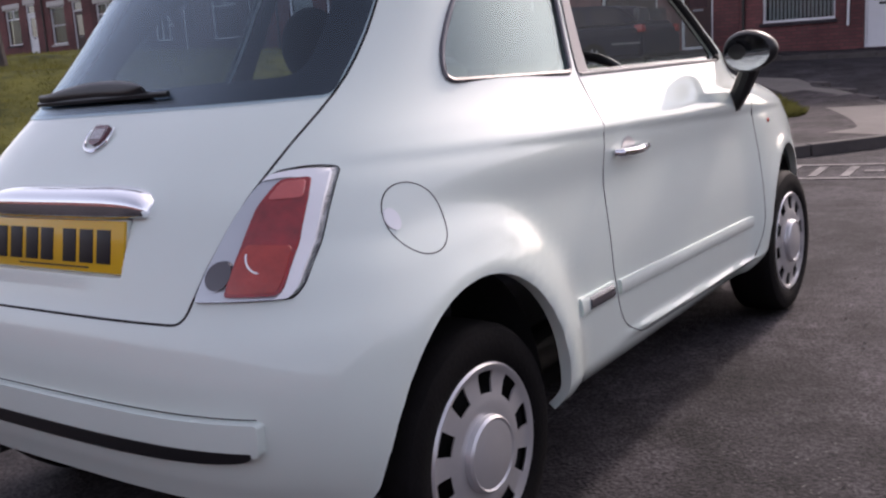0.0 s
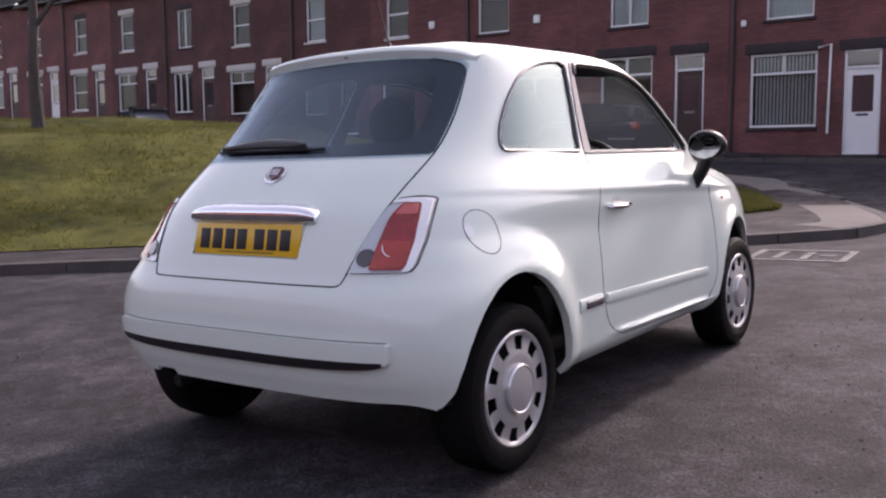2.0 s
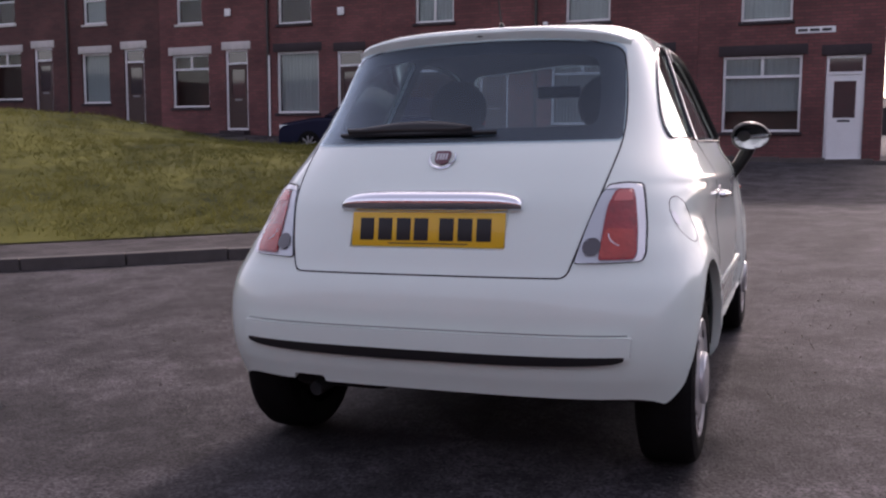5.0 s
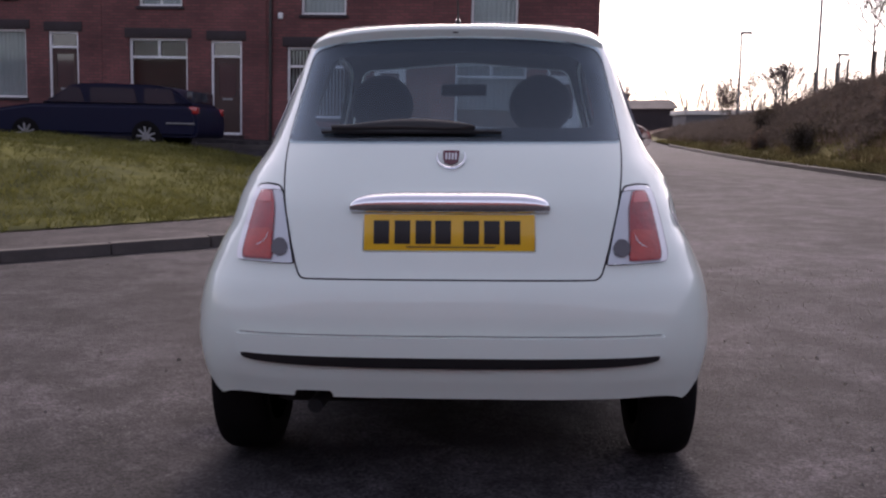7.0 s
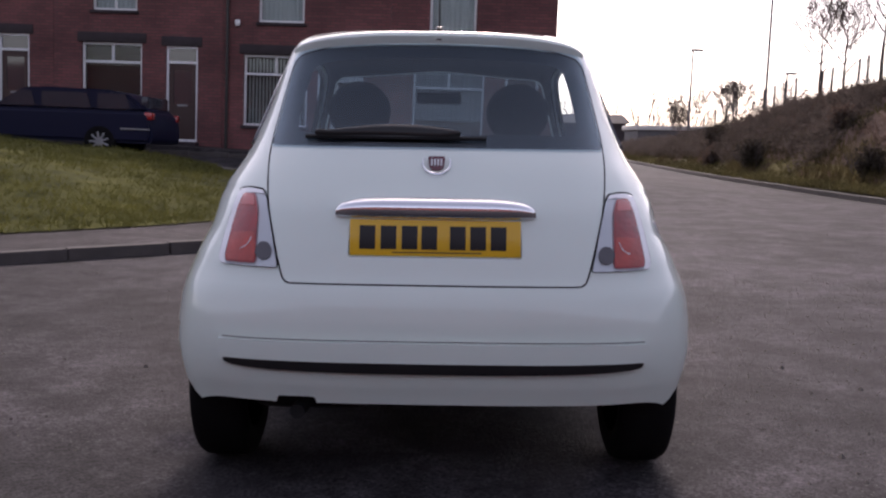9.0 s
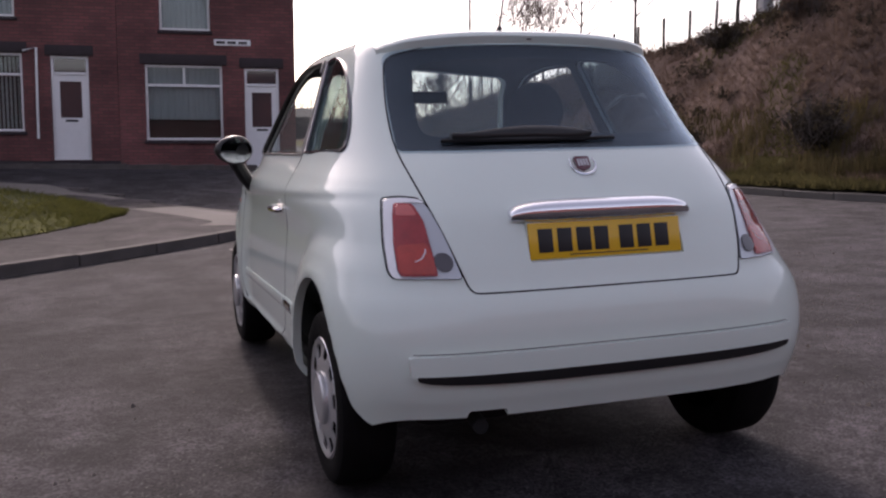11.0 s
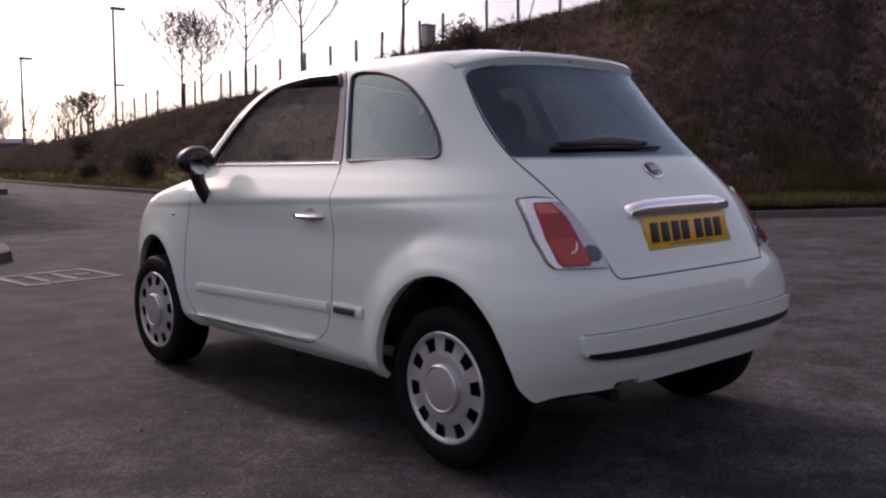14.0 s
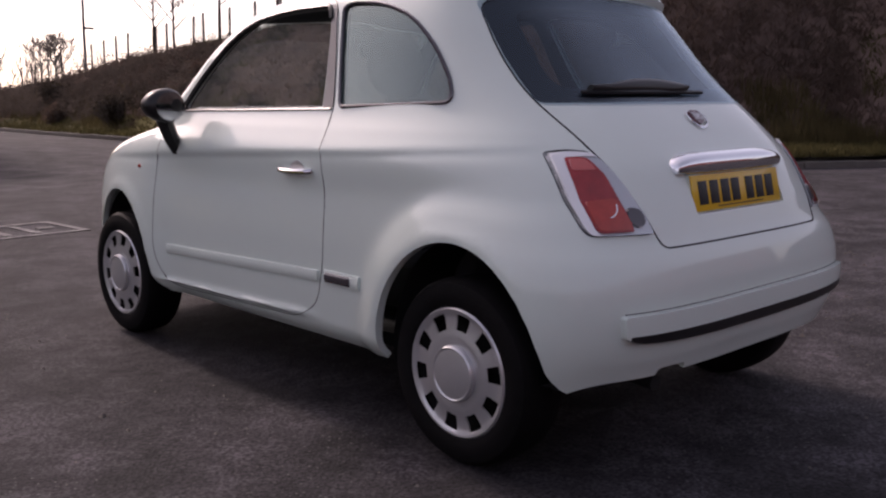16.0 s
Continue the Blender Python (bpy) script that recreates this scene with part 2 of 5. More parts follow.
def ease(a, b, v):
    t = np.clip((v - a) / (b - a), 0, 1)
    return t * t * (3 - 2 * t)


def risen(outline):
    """An outline of the glasshouse, drawn up to the roof's height."""
    return [(p[0], p[1] + 0.026 * smoothstep(1.15, 1.42, p[1])) for p in outline]


def shell(out=0.0, thick=0.022, around=256):
    """The car's outer skin, as a hollow solid open at the bottom: out metres over the paint's surface, thick metres deep."""
    zs = np.concatenate([np.linspace(0.232, 0.45, 25)[:-1], np.linspace(0.45, 0.82, 20)[:-1], np.linspace(0.82, 1.02, 22)[:-1], np.linspace(1.02, 1.40, 20)[:-1], np.linspace(1.40, 1.46, 9)[:-1], np.linspace(1.46, 1.493, 10)])
    yr, yf, wd = pchip(*REAR, zs), pchip(*FRONT, zs), pchip(*WIDTH, zs)
    half = around // 2
    grid, plain = np.zeros((len(zs), around, 3)), np.zeros((len(zs), around, 3))
    a = np.linspace(-math.pi / 2, math.pi / 2, 3001)
    c, s = np.cos(a).clip(0), np.sin(a)
    for i, z in enumerate(zs):
        yc = 1.0 - 0.25 * smoothstep(1.2, 1.488, z)
        m = float(pchip(*CORNER, z))
        n = 3.6 - 0.6 * smoothstep(1.42, 1.48, z)
        nf, mf = 4.7 + 1.1 * smoothstep(0.98, 1.1, z) - 2.4 * smoothstep(1.43, 1.49, z), 4.1 + 4.1 * smoothstep(0.98, 1.12, z) - 5.0 * smoothstep(1.42, 1.49, z)
        x = wd[i] * np.where(s < 0, c ** (2 / n), c ** (2 / nf))
        y = yc + np.where(s < 0, -(yc - yr[i]) * np.abs(s) ** (2 / m), (yf[i] - yc) * np.abs(s) ** (2 / mf))
        d = np.r_[0, np.cumsum(np.hypot(np.diff(x), np.diff(y)))]
        at = np.linspace(0, d[-1], half + 1)
        x, y = np.interp(at, d, x), np.interp(at, d, y)
        side = (np.abs(x) / wd[i]).clip(0, 1) ** 6
        # the flanks lie in behind the haunches, the sill tucks under
        rs = [np.hypot((y - hub) / ARCH_Y, (z - HUB_Z) / ARCH_Z) for hub in (0.0, AXLE_F)]
        x = x - side * 0.027 * ease(1.15, 1.46, np.minimum(*rs)) * (1 - smoothstep(0.78, 0.95, z)) * ease(-0.28, 0.02, y) * (1 - ease(1.70, 2.05, y))
        sill = ease(0.12, 0.36, y) * (1 - ease(1.98, 2.18, y))
        x = x - side * sill * 0.030 * np.clip((0.335 - z) / 0.10, 0, 1) ** 2
        bare = x.copy()
        # arch lips, sill rib and shoulder fold
        for r in rs:
            x = x + side * 0.012 * np.exp(-(((r - 1.04) / 0.085) ** 2)) * (1 - smoothstep(0.70, 0.80, z)) * smoothstep(0.26, 0.42, z)
        x = x + side * 0.014 * np.exp(-(((z - 0.346 + 0.026 * (y - 0.83)) / 0.013) ** 2)) * np.clip((y - 0.70) / 0.15, 0, 1) * np.clip((1.93 - y) / 0.15, 0, 1)
        fold = np.clip((z - (0.957 - 0.047 * y)) / 0.010, -1, 1)
        x = x + side * (0.004 * fold * np.exp(-np.clip(np.abs(z - (0.957 - 0.047 * y)) - 0.016, 0, 1) / 0.05)) * np.clip((y + 0.42) / 0.2, 0, 1)
        low = np.array([0.10 * smoothstep(-0.22, -0.46, v) for v in y])
        zz = z + low * max(0.0, 1 - (z - 0.20) / 0.40) + sill * 0.030 * max(0.0, 1 - (z - 0.232) / 0.10) + 0.014 * smoothstep(1.38, 1.47, z) + 0.026 * smoothstep(1.15, 1.42, z)
        for g, v in ((grid, x), (plain, bare)):
            g[i, : half + 1] = np.stack([v, y, zz], -1)
            g[i, half + 1 :] = (np.stack([-v, y, zz], -1))[half - 1 : 0 : -1]
    du, dv = np.roll(plain, -1, 1) - np.roll(plain, 1, 1), np.gradient(plain, axis=0)
    nrm = np.cross(du, dv)
    nrm /= np.linalg.norm(nrm, axis=-1, keepdims=True) + 1e-12
    outer, inner = grid + out * nrm, plain + (out - thick) * nrm
    # the crown's last ring leans on its axis only
    outer[-1, :, 2], inner[-1, :, 2] = 1.533 + out, 1.533 + out - thick
    R, N = len(zs), around
    verts = np.concatenate([outer.reshape(-1, 3), inner.reshape(-1, 3)])
    faces = []
    for i in range(R - 1):
        for j in range(N):
            k = (j + 1) % N
            faces.append((i * N + j, i * N + k, (i + 1) * N + k, (i + 1) * N + j))
            o = R * N
            faces.append((o + i * N + k, o + i * N + j, o + (i + 1) * N + j, o + (i + 1) * N + k))
    for j in range(N):
        k = (j + 1) % N
        faces.append((j, R * N + j, R * N + k, k))
    faces.append(tuple((R - 1) * N + j for j in range(N)))
    faces.append(tuple(R * N + (R - 1) * N + j for j in range(N))[::-1])
    me = bpy.data.meshes.new("shell")
    me.from_pydata(verts.tolist(), [], faces)
    bm = bmesh.new()
    bm.from_mesh(me)
    bmesh.ops.recalc_face_normals(bm, faces=bm.faces)
    bm.to_mesh(me)
    bm.free()
    return me


def cut(me, steps):
    """The mesh after a row of ("DIFFERENCE" or "INTERSECT", bmesh) steps."""
    ob, tools = new("stock", me), []
    for how, bm in steps:
        tool = bpy.data.meshes.new("tool")
        bm.to_mesh(tool)
        bm.free()
        tob = new("tool", tool)
        tools.append(tob)
        mod = ob.modifiers.new("cut", "BOOLEAN")
        mod.operation, mod.object, mod.solver = how, tob, "EXACT"
    bpy.context.view_layer.update()
    done = bpy.data.meshes.new_from_object(ob.evaluated_get(bpy.context.evaluated_depsgraph_get()))
    bpy.data.objects.remove(ob)
    for tob in tools:
        bpy.data.objects.remove(tob)
    return done


def circle(cx, cy, r, n=40):
    return [(cx + r * math.cos(2 * math.pi * k / n), cy + r * math.sin(2 * math.pi * k / n)) for k in range(n)]


# outlines in side view (y, z) and in rear view (x, z)
DOOR = risen(rounded([(0.70, 0.395), (0.83, 0.325), (1.80, 0.300), (1.905, 0.42), (1.91, 0.70), (1.885, 0.93), (1.90, 1.03), (1.775, 1.21), (1.62, 1.345), (1.42, 1.43), (1.15, 1.452), (0.905, 1.452), (0.850, 1.40), (0.713, 1.068), (0.665, 0.78), (0.66, 0.55)], [0.07, 0.08, 0.10, 0.08, 0.1, 0.05, 0.03, 0.1, 0.1, 0.1, 0.1, 0.05, 0.05, 0.1, 0.1, 0.06]))
DOOR_WINDOW = risen(rounded([(0.785, 1.076), (1.82, 1.062), (1.73, 1.19), (1.585, 1.312), (1.41, 1.392), (1.17, 1.42), (0.912, 1.420), (0.886, 1.39)], [0.015, 0.04, 0.1, 0.1, 0.1, 0.1, 0.03, 0.03]))
QUARTER = risen(rounded([(0.155, 1.098), (0.685, 1.082), (0.765, 1.26), (0.822, 1.41), (0.77, 1.424), (0.60, 1.41), (0.42, 1.357), (0.28, 1.262), (0.19, 1.17)], [0.035, 0.02, 0.1, 0.02, 0.03, 0.12, 0.12, 0.1, 0.06]))
REAR_GLASS = risen(rounded([(-0.557, 1.098), (0.557, 1.098), (0.541, 1.25), (0.516, 1.390), (0.49, 1.405), (0.28, 1.425), (0.0, 1.432), (-0.28, 1.425), (-0.49, 1.405), (-0.516, 1.390), (-0.541, 1.25)], [0.015, 0.015, 0.2, 0.014, 0.014, 0.1, 0.1, 0.1, 0.014, 0.014, 0.2]))
GATE = risen(rounded([(-0.455, 0.692), (0.455, 0.692), (0.472, 0.74), (0.535, 0.95), (0.562, 1.10), (0.545, 1.25), (0.515, 1.39), (0.30, 1.438), (0.0, 1.446), (-0.30, 1.438), (-0.515, 1.39), (-0.545, 1.25), (-0.562, 1.10), (-0.535, 0.95), (-0.472, 0.74)], [0.06, 0.06, 0.05, 0.1, 0.1, 0.2, 0.04, 0.1, 0.1, 0.1, 0.04, 0.2, 0.1, 0.1, 0.05]))
LAMP = rounded([(0.478, 0.735), (0.666, 0.738), (0.674, 0.758), (0.666, 0.84), (0.652, 0.915), (0.640, 0.956), (0.60, 0.963), (0.550, 0.958), (0.535, 0.935), (0.508, 0.85)], [0.008, 0.008, 0.010, 0.05, 0.04, 0.010, 0.03, 0.012, 0.03, 0.05])
RED = rounded([(0.546, 0.744), (0.648, 0.744), (0.652, 0.765), (0.645, 0.84), (0.632, 0.913), (0.620, 0.947), (0.574, 0.947), (0.557, 0.90)], 0.010)


def mirrored(outline):
    return [(-p[0], p[1]) for p in outline][::-1]


car = thing("car", TILT.copy(), "small white three-door hatchback with silver wheel covers on the asphalt", "car")
skin = shell()
both = lambda o, lo, hi: [prism(o, "x", lo, hi), prism(o, "x", -hi, -lo)]  # noqa: E731


def arch(hub):
    """A wheel opening in side view, its lower corners rounded off."""
    top = [(hub + ARCH_Y * math.cos(a), HUB_Z + ARCH_Z * math.sin(a)) for a in np.linspace(0.06, math.pi - 0.17, 40)]
    return top + [(hub - 0.350, 0.335), (hub - 0.366, 0.306), (hub - 0.392, 0.284), (hub - 0.43, 0.268), (hub - 0.47, 0.10), (hub + 0.352, 0.10)]


arches = [t for hub in (0.0, AXLE_F) for t in both(arch(hub), 0.40, 1.2)]
SCREEN = risen(rounded([(-0.655, 1.045), (0.655, 1.045), (0.595, 1.22), (0.515, 1.395), (0.0, 1.43), (-0.515, 1.395), (-0.595, 1.22)], 0.05))
windscreen = prism(SCREEN, "y", 1.15, 3.0)
fuel_at = circle(-0.108, 0.838, 0.072, 40)
steps = [("DIFFERENCE", windscreen)] + [("DIFFERENCE", t) for t in arches]
steps += [("DIFFERENCE", t) for t in both(grown(DOOR, 0.0025), 0.30, 1.2) + both(QUARTER, 0.30, 1.2)]
steps += [("DIFFERENCE", prism(grown(GATE, 0.0025), "y", -1.0, 0.55))]
steps += [("DIFFERENCE", prism(o, "y", -1.0, 0.10)) for o in (grown(LAMP, 0.002), grown(mirrored(LAMP), 0.002))]
steps += [("DIFFERENCE", prism(grown(fuel_at, 0.0015), "x", 0.5, 1.2))]
steps += [("DIFFERENCE", prism(rounded([(-0.49, 0.10), (-0.34, 0.10), (-0.355, 0.345), (-0.475, 0.345)], 0.015), "y", -1.0, -0.40))]
body = part_mesh("body", cut(skin.copy(), steps), PAINT, car)
part_mesh("fuel_flap", cut(skin.copy(), [("INTERSECT", prism(fuel_at, "x", 0.5, 1.2))]), PAINT, car, "round white fuel flap")
part_mesh("flap_notch", cut(shell(0.0025, 0.01), [("INTERSECT", prism([(-0.163 + 0.017 * math.cos(a), 0.845 + 0.022 * math.sin(a)) for a in np.linspace(0, 2 * math.pi, 20, endpoint=False)], "x", 0.5, 1.2))]), RIM_AND_GLINT, car, "bright finger notch of the fuel flap")
NICHE = rounded([(-0.263, 0.770), (0.263, 0.770), (0.263, 0.890), (-0.263, 0.890)], 0.006)
gate = part_mesh("tailgate", cut(skin.copy(), [("INTERSECT", prism(GATE, "y", -1.0, 0.55)), ("DIFFERENCE", prism(REAR_GLASS, "y", -1.0, 0.55)), ("DIFFERENCE", prism(NICHE, "y", -1.0, 0.0))]), PAINT, car, "white tailgate with a wide rear window")
part_mesh("rear_window", cut(shell(0.003, 0.006), [("INTERSECT", prism(grown(REAR_GLASS, 0.004), "y", -1.0, 0.55))]), DARKGLASS, gate, "dark tinted rear glass")
FRIT = risen(rounded([(-0.478, 1.142), (0.478, 1.142), (0.466, 1.25), (0.440, 1.350), (0.40, 1.366), (0.26, 1.378), (0.0, 1.384), (-0.26, 1.378), (-0.40, 1.366), (-0.440, 1.350), (-0.466, 1.25)], 0.045))
part_mesh("glass_border", cut(shell(-0.0045, 0.003), [("INTERSECT", prism(REAR_GLASS, "y", -1.0, 0.55)), ("DIFFERENCE", prism(FRIT, "y", -1.1, 0.60))]), INK, gate, "black printed border of the rear glass")
part_mesh("plate_niche", cut(shell(-0.021, 0.006), [("INTERSECT", prism(grown(NICHE, 0.012), "y", -1.0, 0.0))]), PAINT, gate)
doors = {}
for side in (1, -1):
    lo, hi = (0.30, 1.2) if side > 0 else (-1.2, -0.30)
    door = doors[side] = part_mesh("door", cut(skin.copy(), [("INTERSECT", prism(DOOR, "x", lo, hi)), ("DIFFERENCE", prism(DOOR_WINDOW, "x", lo, hi))]
                       + [("DIFFERENCE", prism(arch(AXLE_F), "x", lo, hi))]), PAINT, car, "white car door")
    part_mesh("door_window", cut(shell(-0.012, 0.004), [("INTERSECT", prism([(0.80, 0.98), (1.75, 0.98), (1.75, 1.072), (0.80, 1.086)], "x", lo, hi))]), DOORGLASS, door, "wound-down side window glass")
    part_mesh("window_pillar", cut(shell(0.003, 0.010), [("INTERSECT", prism(risen(rounded([(0.722, 1.080), (0.780, 1.079), (0.883, 1.392), (0.902, 1.425), (0.872, 1.425), (0.855, 1.398)], 0.008)), "x", lo, hi))]), PILLAR, door, "satin grey window pillar")
    part_mesh("quarter_window", cut(shell(-0.003, 0.004), [("INTERSECT", prism(grown(QUARTER, 0.003), "x", lo, hi))]), QUARTERGLASS, car, "fixed quarter window glass")
part_mesh("windscreen", cut(shell(-0.004, 0.005), [("INTERSECT", prism(grown(SCREEN, 0.004), "y", 1.15, 3.0))]), DUSTYGLASS, car, "dusty clear windscreen")
for side in (1, -1):
    flip = (lambda o: o) if side > 0 else mirrored
    lamp = part_mesh("rear_lamp", cut(shell(0.006, 0.06), [("INTERSECT", prism(flip(LAMP), "y", -1.0, 0.10))]), CLEAR_LENS, car, "rear lamp with red lens and bright rim")
    part_mesh("red_lens", cut(shell(0.011, 0.02), [("INTERSECT", prism(flip(RED), "y", -1.0, 0.10))]), RED_LENS, lamp, "ribbed dark red lamp lens")
    part_mesh("turn_lens", cut(shell(0.0125, 0.02), [("INTERSECT", prism(flip(rounded([(0.550, 0.750), (0.646, 0.750), (0.648, 0.775), (0.640, 0.828), (0.560, 0.836), (0.552, 0.79)], 0.012)), "y", -1.0, 0.10))]), AMBER_LENS, lamp, "orange red lower lens")
    part_mesh("reversing_lens", cut(shell(0.012, 0.02), [("INTERSECT", prism(flip(circle(0.525, 0.782, 0.026, 28)), "y", -1.0, 0.10))]), SMOKE_LENS, lamp, "small round dark lens")
    part_mesh("upper_lens", cut(shell(0.0125, 0.02), [("INTERSECT", prism(flip(rounded([(0.570, 0.912), (0.626, 0.911), (0.616, 0.943), (0.580, 0.943)], 0.008)), "y", -1.0, 0.10))]), PALE_RED, lamp, "paler red upper lens")
    # curved highlight on the lens, laid on as a bright arc
    arc = circle(0.610, 0.826, 0.043, 36)[19:27] + circle(0.610, 0.826, 0.0410, 36)[19:27][::-1]
    part_mesh("lens_highlight", cut(shell(0.014, 0.02), [("INTERSECT", prism(flip(arc), "y", -1.0, 0.10))]), RIM_AND_GLINT, lamp, "bright arc painting a highlight on the red lens")
    part_mesh("lamp_rim", cut(shell(0.0095, 0.02), [("INTERSECT", prism(flip(LAMP), "y", -1.0, 0.10)), ("DIFFERENCE", prism(flip([(p[0] - 0.020, p[1] - 0.013 * (p[1] > 0.85)) for p in LAMP]), "y", -1.0, 0.11))]), RIM_AND_GLINT, lamp, "broad bright rim")


# wheels: tyre, cover with ten slots, cap
def lathe(profile, n=64, axis="x"):
    """Turns (radius, x) points round the x axis."""
    bm = bmesh.new()
    rings = [[bm.verts.new((x, r * math.cos(2 * math.pi * k / n), r * math.sin(2 * math.pi * k / n))) for k in range(n)] for r, x in profile]
    for a, b in zip(rings, rings[1:]):
        for k in range(n):
            bm.faces.new((a[k], a[(k + 1) % n], b[(k + 1) % n], b[k]))
    bmesh.ops.recalc_face_normals(bm, faces=bm.faces)
    return bm


def wheel(side, y):
    w = thing("wheel", Matrix.Identity(4), "", "")
    for k in ("label", "category", "group", "kind"):
        if k in w:
            del w[k]
    w.parent = car
    w.matrix_local = pose(side * 0.715, y, HUB_Z, 0, 0, 0 if side > 0 else 180)
    tyre = [(0.19, -0.085), (0.215, -0.092), (0.25, -0.094), (0.275, -0.085), (0.288, -0.066), (0.291, -0.03), (0.291, 0.03), (0.288, 0.066), (0.275, 0.085), (0.25, 0.094), (0.215, 0.092), (0.200, 0.084), (0.196, 0.06)]
    part("tyre", lathe(tyre, 72), RUBBER, w, "black road tyre")
    # rim dish, coloured near-black for the shade behind the cover's slots
    part("rim", lathe([(0.197, 0.062), (0.180, 0.02), (0.02, 0.015), (0.001, 0.015)], 48), SLOT_SHADOW, w)
    # the cover: a dish of ten spokes between slots
    bm, n = bmesh.new(), 120
    prof = [(0.200, 0.070), (0.203, 0.084), (0.197, 0.090), (0.190, 0.089), (0.182, 0.083), (0.168, 0.081), (0.150, 0.083), (0.134, 0.086), (0.122, 0.089), (0.112, 0.091), (0.100, 0.090), (0.086, 0.091), (0.070, 0.091)]
    rings = [[bm.verts.new((x, r * math.cos(2 * math.pi * k / n), r * math.sin(2 * math.pi * k / n))) for k in range(n)] for r, x in prof]
    for i, (a, b) in enumerate(zip(rings, rings[1:])):
        for k in range(n):
            if i in (4, 5, 6) and (k % 12) < 6:
                continue
            bm.faces.new((a[k], a[(k + 1) % n], b[(k + 1) % n], b[k]))
    bmesh.ops.recalc_face_normals(bm, faces=bm.faces)
    bmesh.ops.solidify(bm, geom=bm.faces[:], thickness=0.004)
    part("wheel_cover", bm, SILVER, w, "silver slotted wheel cover", angle=30)
    part("wheel_cap", lathe([(0.088, 0.091), (0.087, 0.103), (0.081, 0.108), (0.076, 0.105), (0.050, 0.110), (0.02, 0.112), (0.0005, 0.1125)], 48), SILVER, w, "round silver centre cap")
    return w


for side in (1, -1):
    for y in (0.0, AXLE_F):
        wheel(side, y)
        bm = lathe([(0.382, 0.345 if y < 1 else 0.320), (0.382, -0.02), (0.30, -0.05), (0.001, -0.05)], 40)
        for v in bm.verts:
            v.co = Vector((side * (0.40 + v.co.x), y + v.co.y * 0.935, HUB_Z + max(v.co.z * 1.075, -0.05 if (v.co.y > 0.1) == (y < 1) else 0.015)))
        part("wheel_well", bm, WELL, car, "dark wheel well")
part("floor_pan", cube(-0.70, 0.70, -0.30, 2.75, 0.275, 0.32), WELL, car, "dark underbody")


# what sits on the skin is laid on it by rays from outside
from_skin = bmesh.new()
from_skin.from_mesh(skin)
TREE = BVHTree.FromBMesh(from_skin)
from_skin.free()


def on_side(y, z, side, out=0.0):
    p, n, _, _ = TREE.ray_cast(Vector((side * 2, y, z)), Vector((-side, 0, 0)))
    return p + n.normalized() * out if n.x * side > 0 else p - n.normalized() * out


def on_rear(x, z, out=0.0):
    p, n, _, _ = TREE.ray_cast(Vector((x, -2, z)), Vector((0, 1, 0)))
    n = n.normalized() * (-1 if n.y > 0 else 1)
    return p + n * out


def on_top(x, y, out=0.0):
    p, n, _, _ = TREE.ray_cast(Vector((x, y, 3)), Vector((0, 0, -1)))
    return p + Vector((0, 0, out))


def ribbon(rows, proud, name, mat, parent, label=""):
    """A raised band: rows of (lower, upper) pairs of places with their outward ways, proud metres thick."""
    bm, last = bmesh.new(), None
    for low, high, way in rows:
        ring = [bm.verts.new(p) for p in (low - way * 0.01, low + way * proud * 0.6, low * 0.75 + high * 0.25 + way * proud, low * 0.25 + high * 0.75 + way * proud, high + way * proud * 0.6, high - way * 0.01)]
        if last:
            for a in range(5):
                bm.faces.new((last[a], last[a + 1], ring[a + 1], ring[a]))
        else:
            bm.faces.new(ring)
        last = ring
    bm.faces.new(last[::-1])
    bmesh.ops.recalc_face_normals(bm, faces=bm.faces)
    return part(name, bm, mat, parent, label, angle=50)


# bumper: band, dark strip
BAND = rounded([(-0.648, 0.458), (0.648, 0.458), (0.655, 0.524), (-0.655, 0.524)], 0.012)
band = part_mesh("bumper_band", cut(shell(0.019, 0.035), [("INTERSECT", prism(BAND, "y", -1.0, 0.2))]), PAINT, car, "raised white bumper band")
STRIP = [(0.635 * math.cos(a), 0.466 - 0.035 * math.sin(a) ** 0.5) for a in np.linspace(0, math.pi, 41)] + [(0.635 * c, 0.467 - 0.003 * (1 - c * c)) for c in np.linspace(-0.99, 0.99, 31)]
part_mesh("bumper_strip", cut(shell(0.021, 0.035), [("INTERSECT", prism(STRIP, "y", -1.0, 0.2))]), TRIM, car, "black rubber bumper strip")
spoiler = bmesh.new()
rows = []
for x in np.linspace(-0.530, 0.530, 37):
    k = max(0.0, 1 - (abs(x) / 0.535) ** 4) ** 0.5
    edge = on_rear(x, 1.4605 - 0.030 * (x / 0.47) ** 2 - 0.05 * max(0.0, abs(x) - 0.44), 0.0)
    roof = [on_top(x, edge.y + d) for d in (0.26, 0.15, 0.06)]
    tip = roof[2].z - 0.011 - 0.004 * (1 - k)
    ring = [roof[0] - Vector((0, 0, 0.002)), roof[1] + Vector((0, 0, 0.004 * k)), roof[2] + Vector((0, 0, 0.007 * k)), Vector((x, edge.y + 0.014 - 0.020 * k, tip + 0.006 * k)), Vector((x, edge.y + 0.010 - 0.024 * k, tip - 0.006 * k)), Vector((x, edge.y + 0.010 - 0.020 * k, tip - 0.016 * k)), edge + Vector((0, 0.012, -0.006))]
    rows.append([spoiler.verts.new(p) for p in ring])
for a, b in zip(rows, rows[1:]):
    for k in range(7):
        spoiler.faces.new((a[k], a[(k + 1) % 7], b[(k + 1) % 7], b[k]))
spoiler.faces.new(rows[0]), spoiler.faces.new(rows[-1][::-1])
bmesh.ops.recalc_face_normals(spoiler, faces=spoiler.faces)
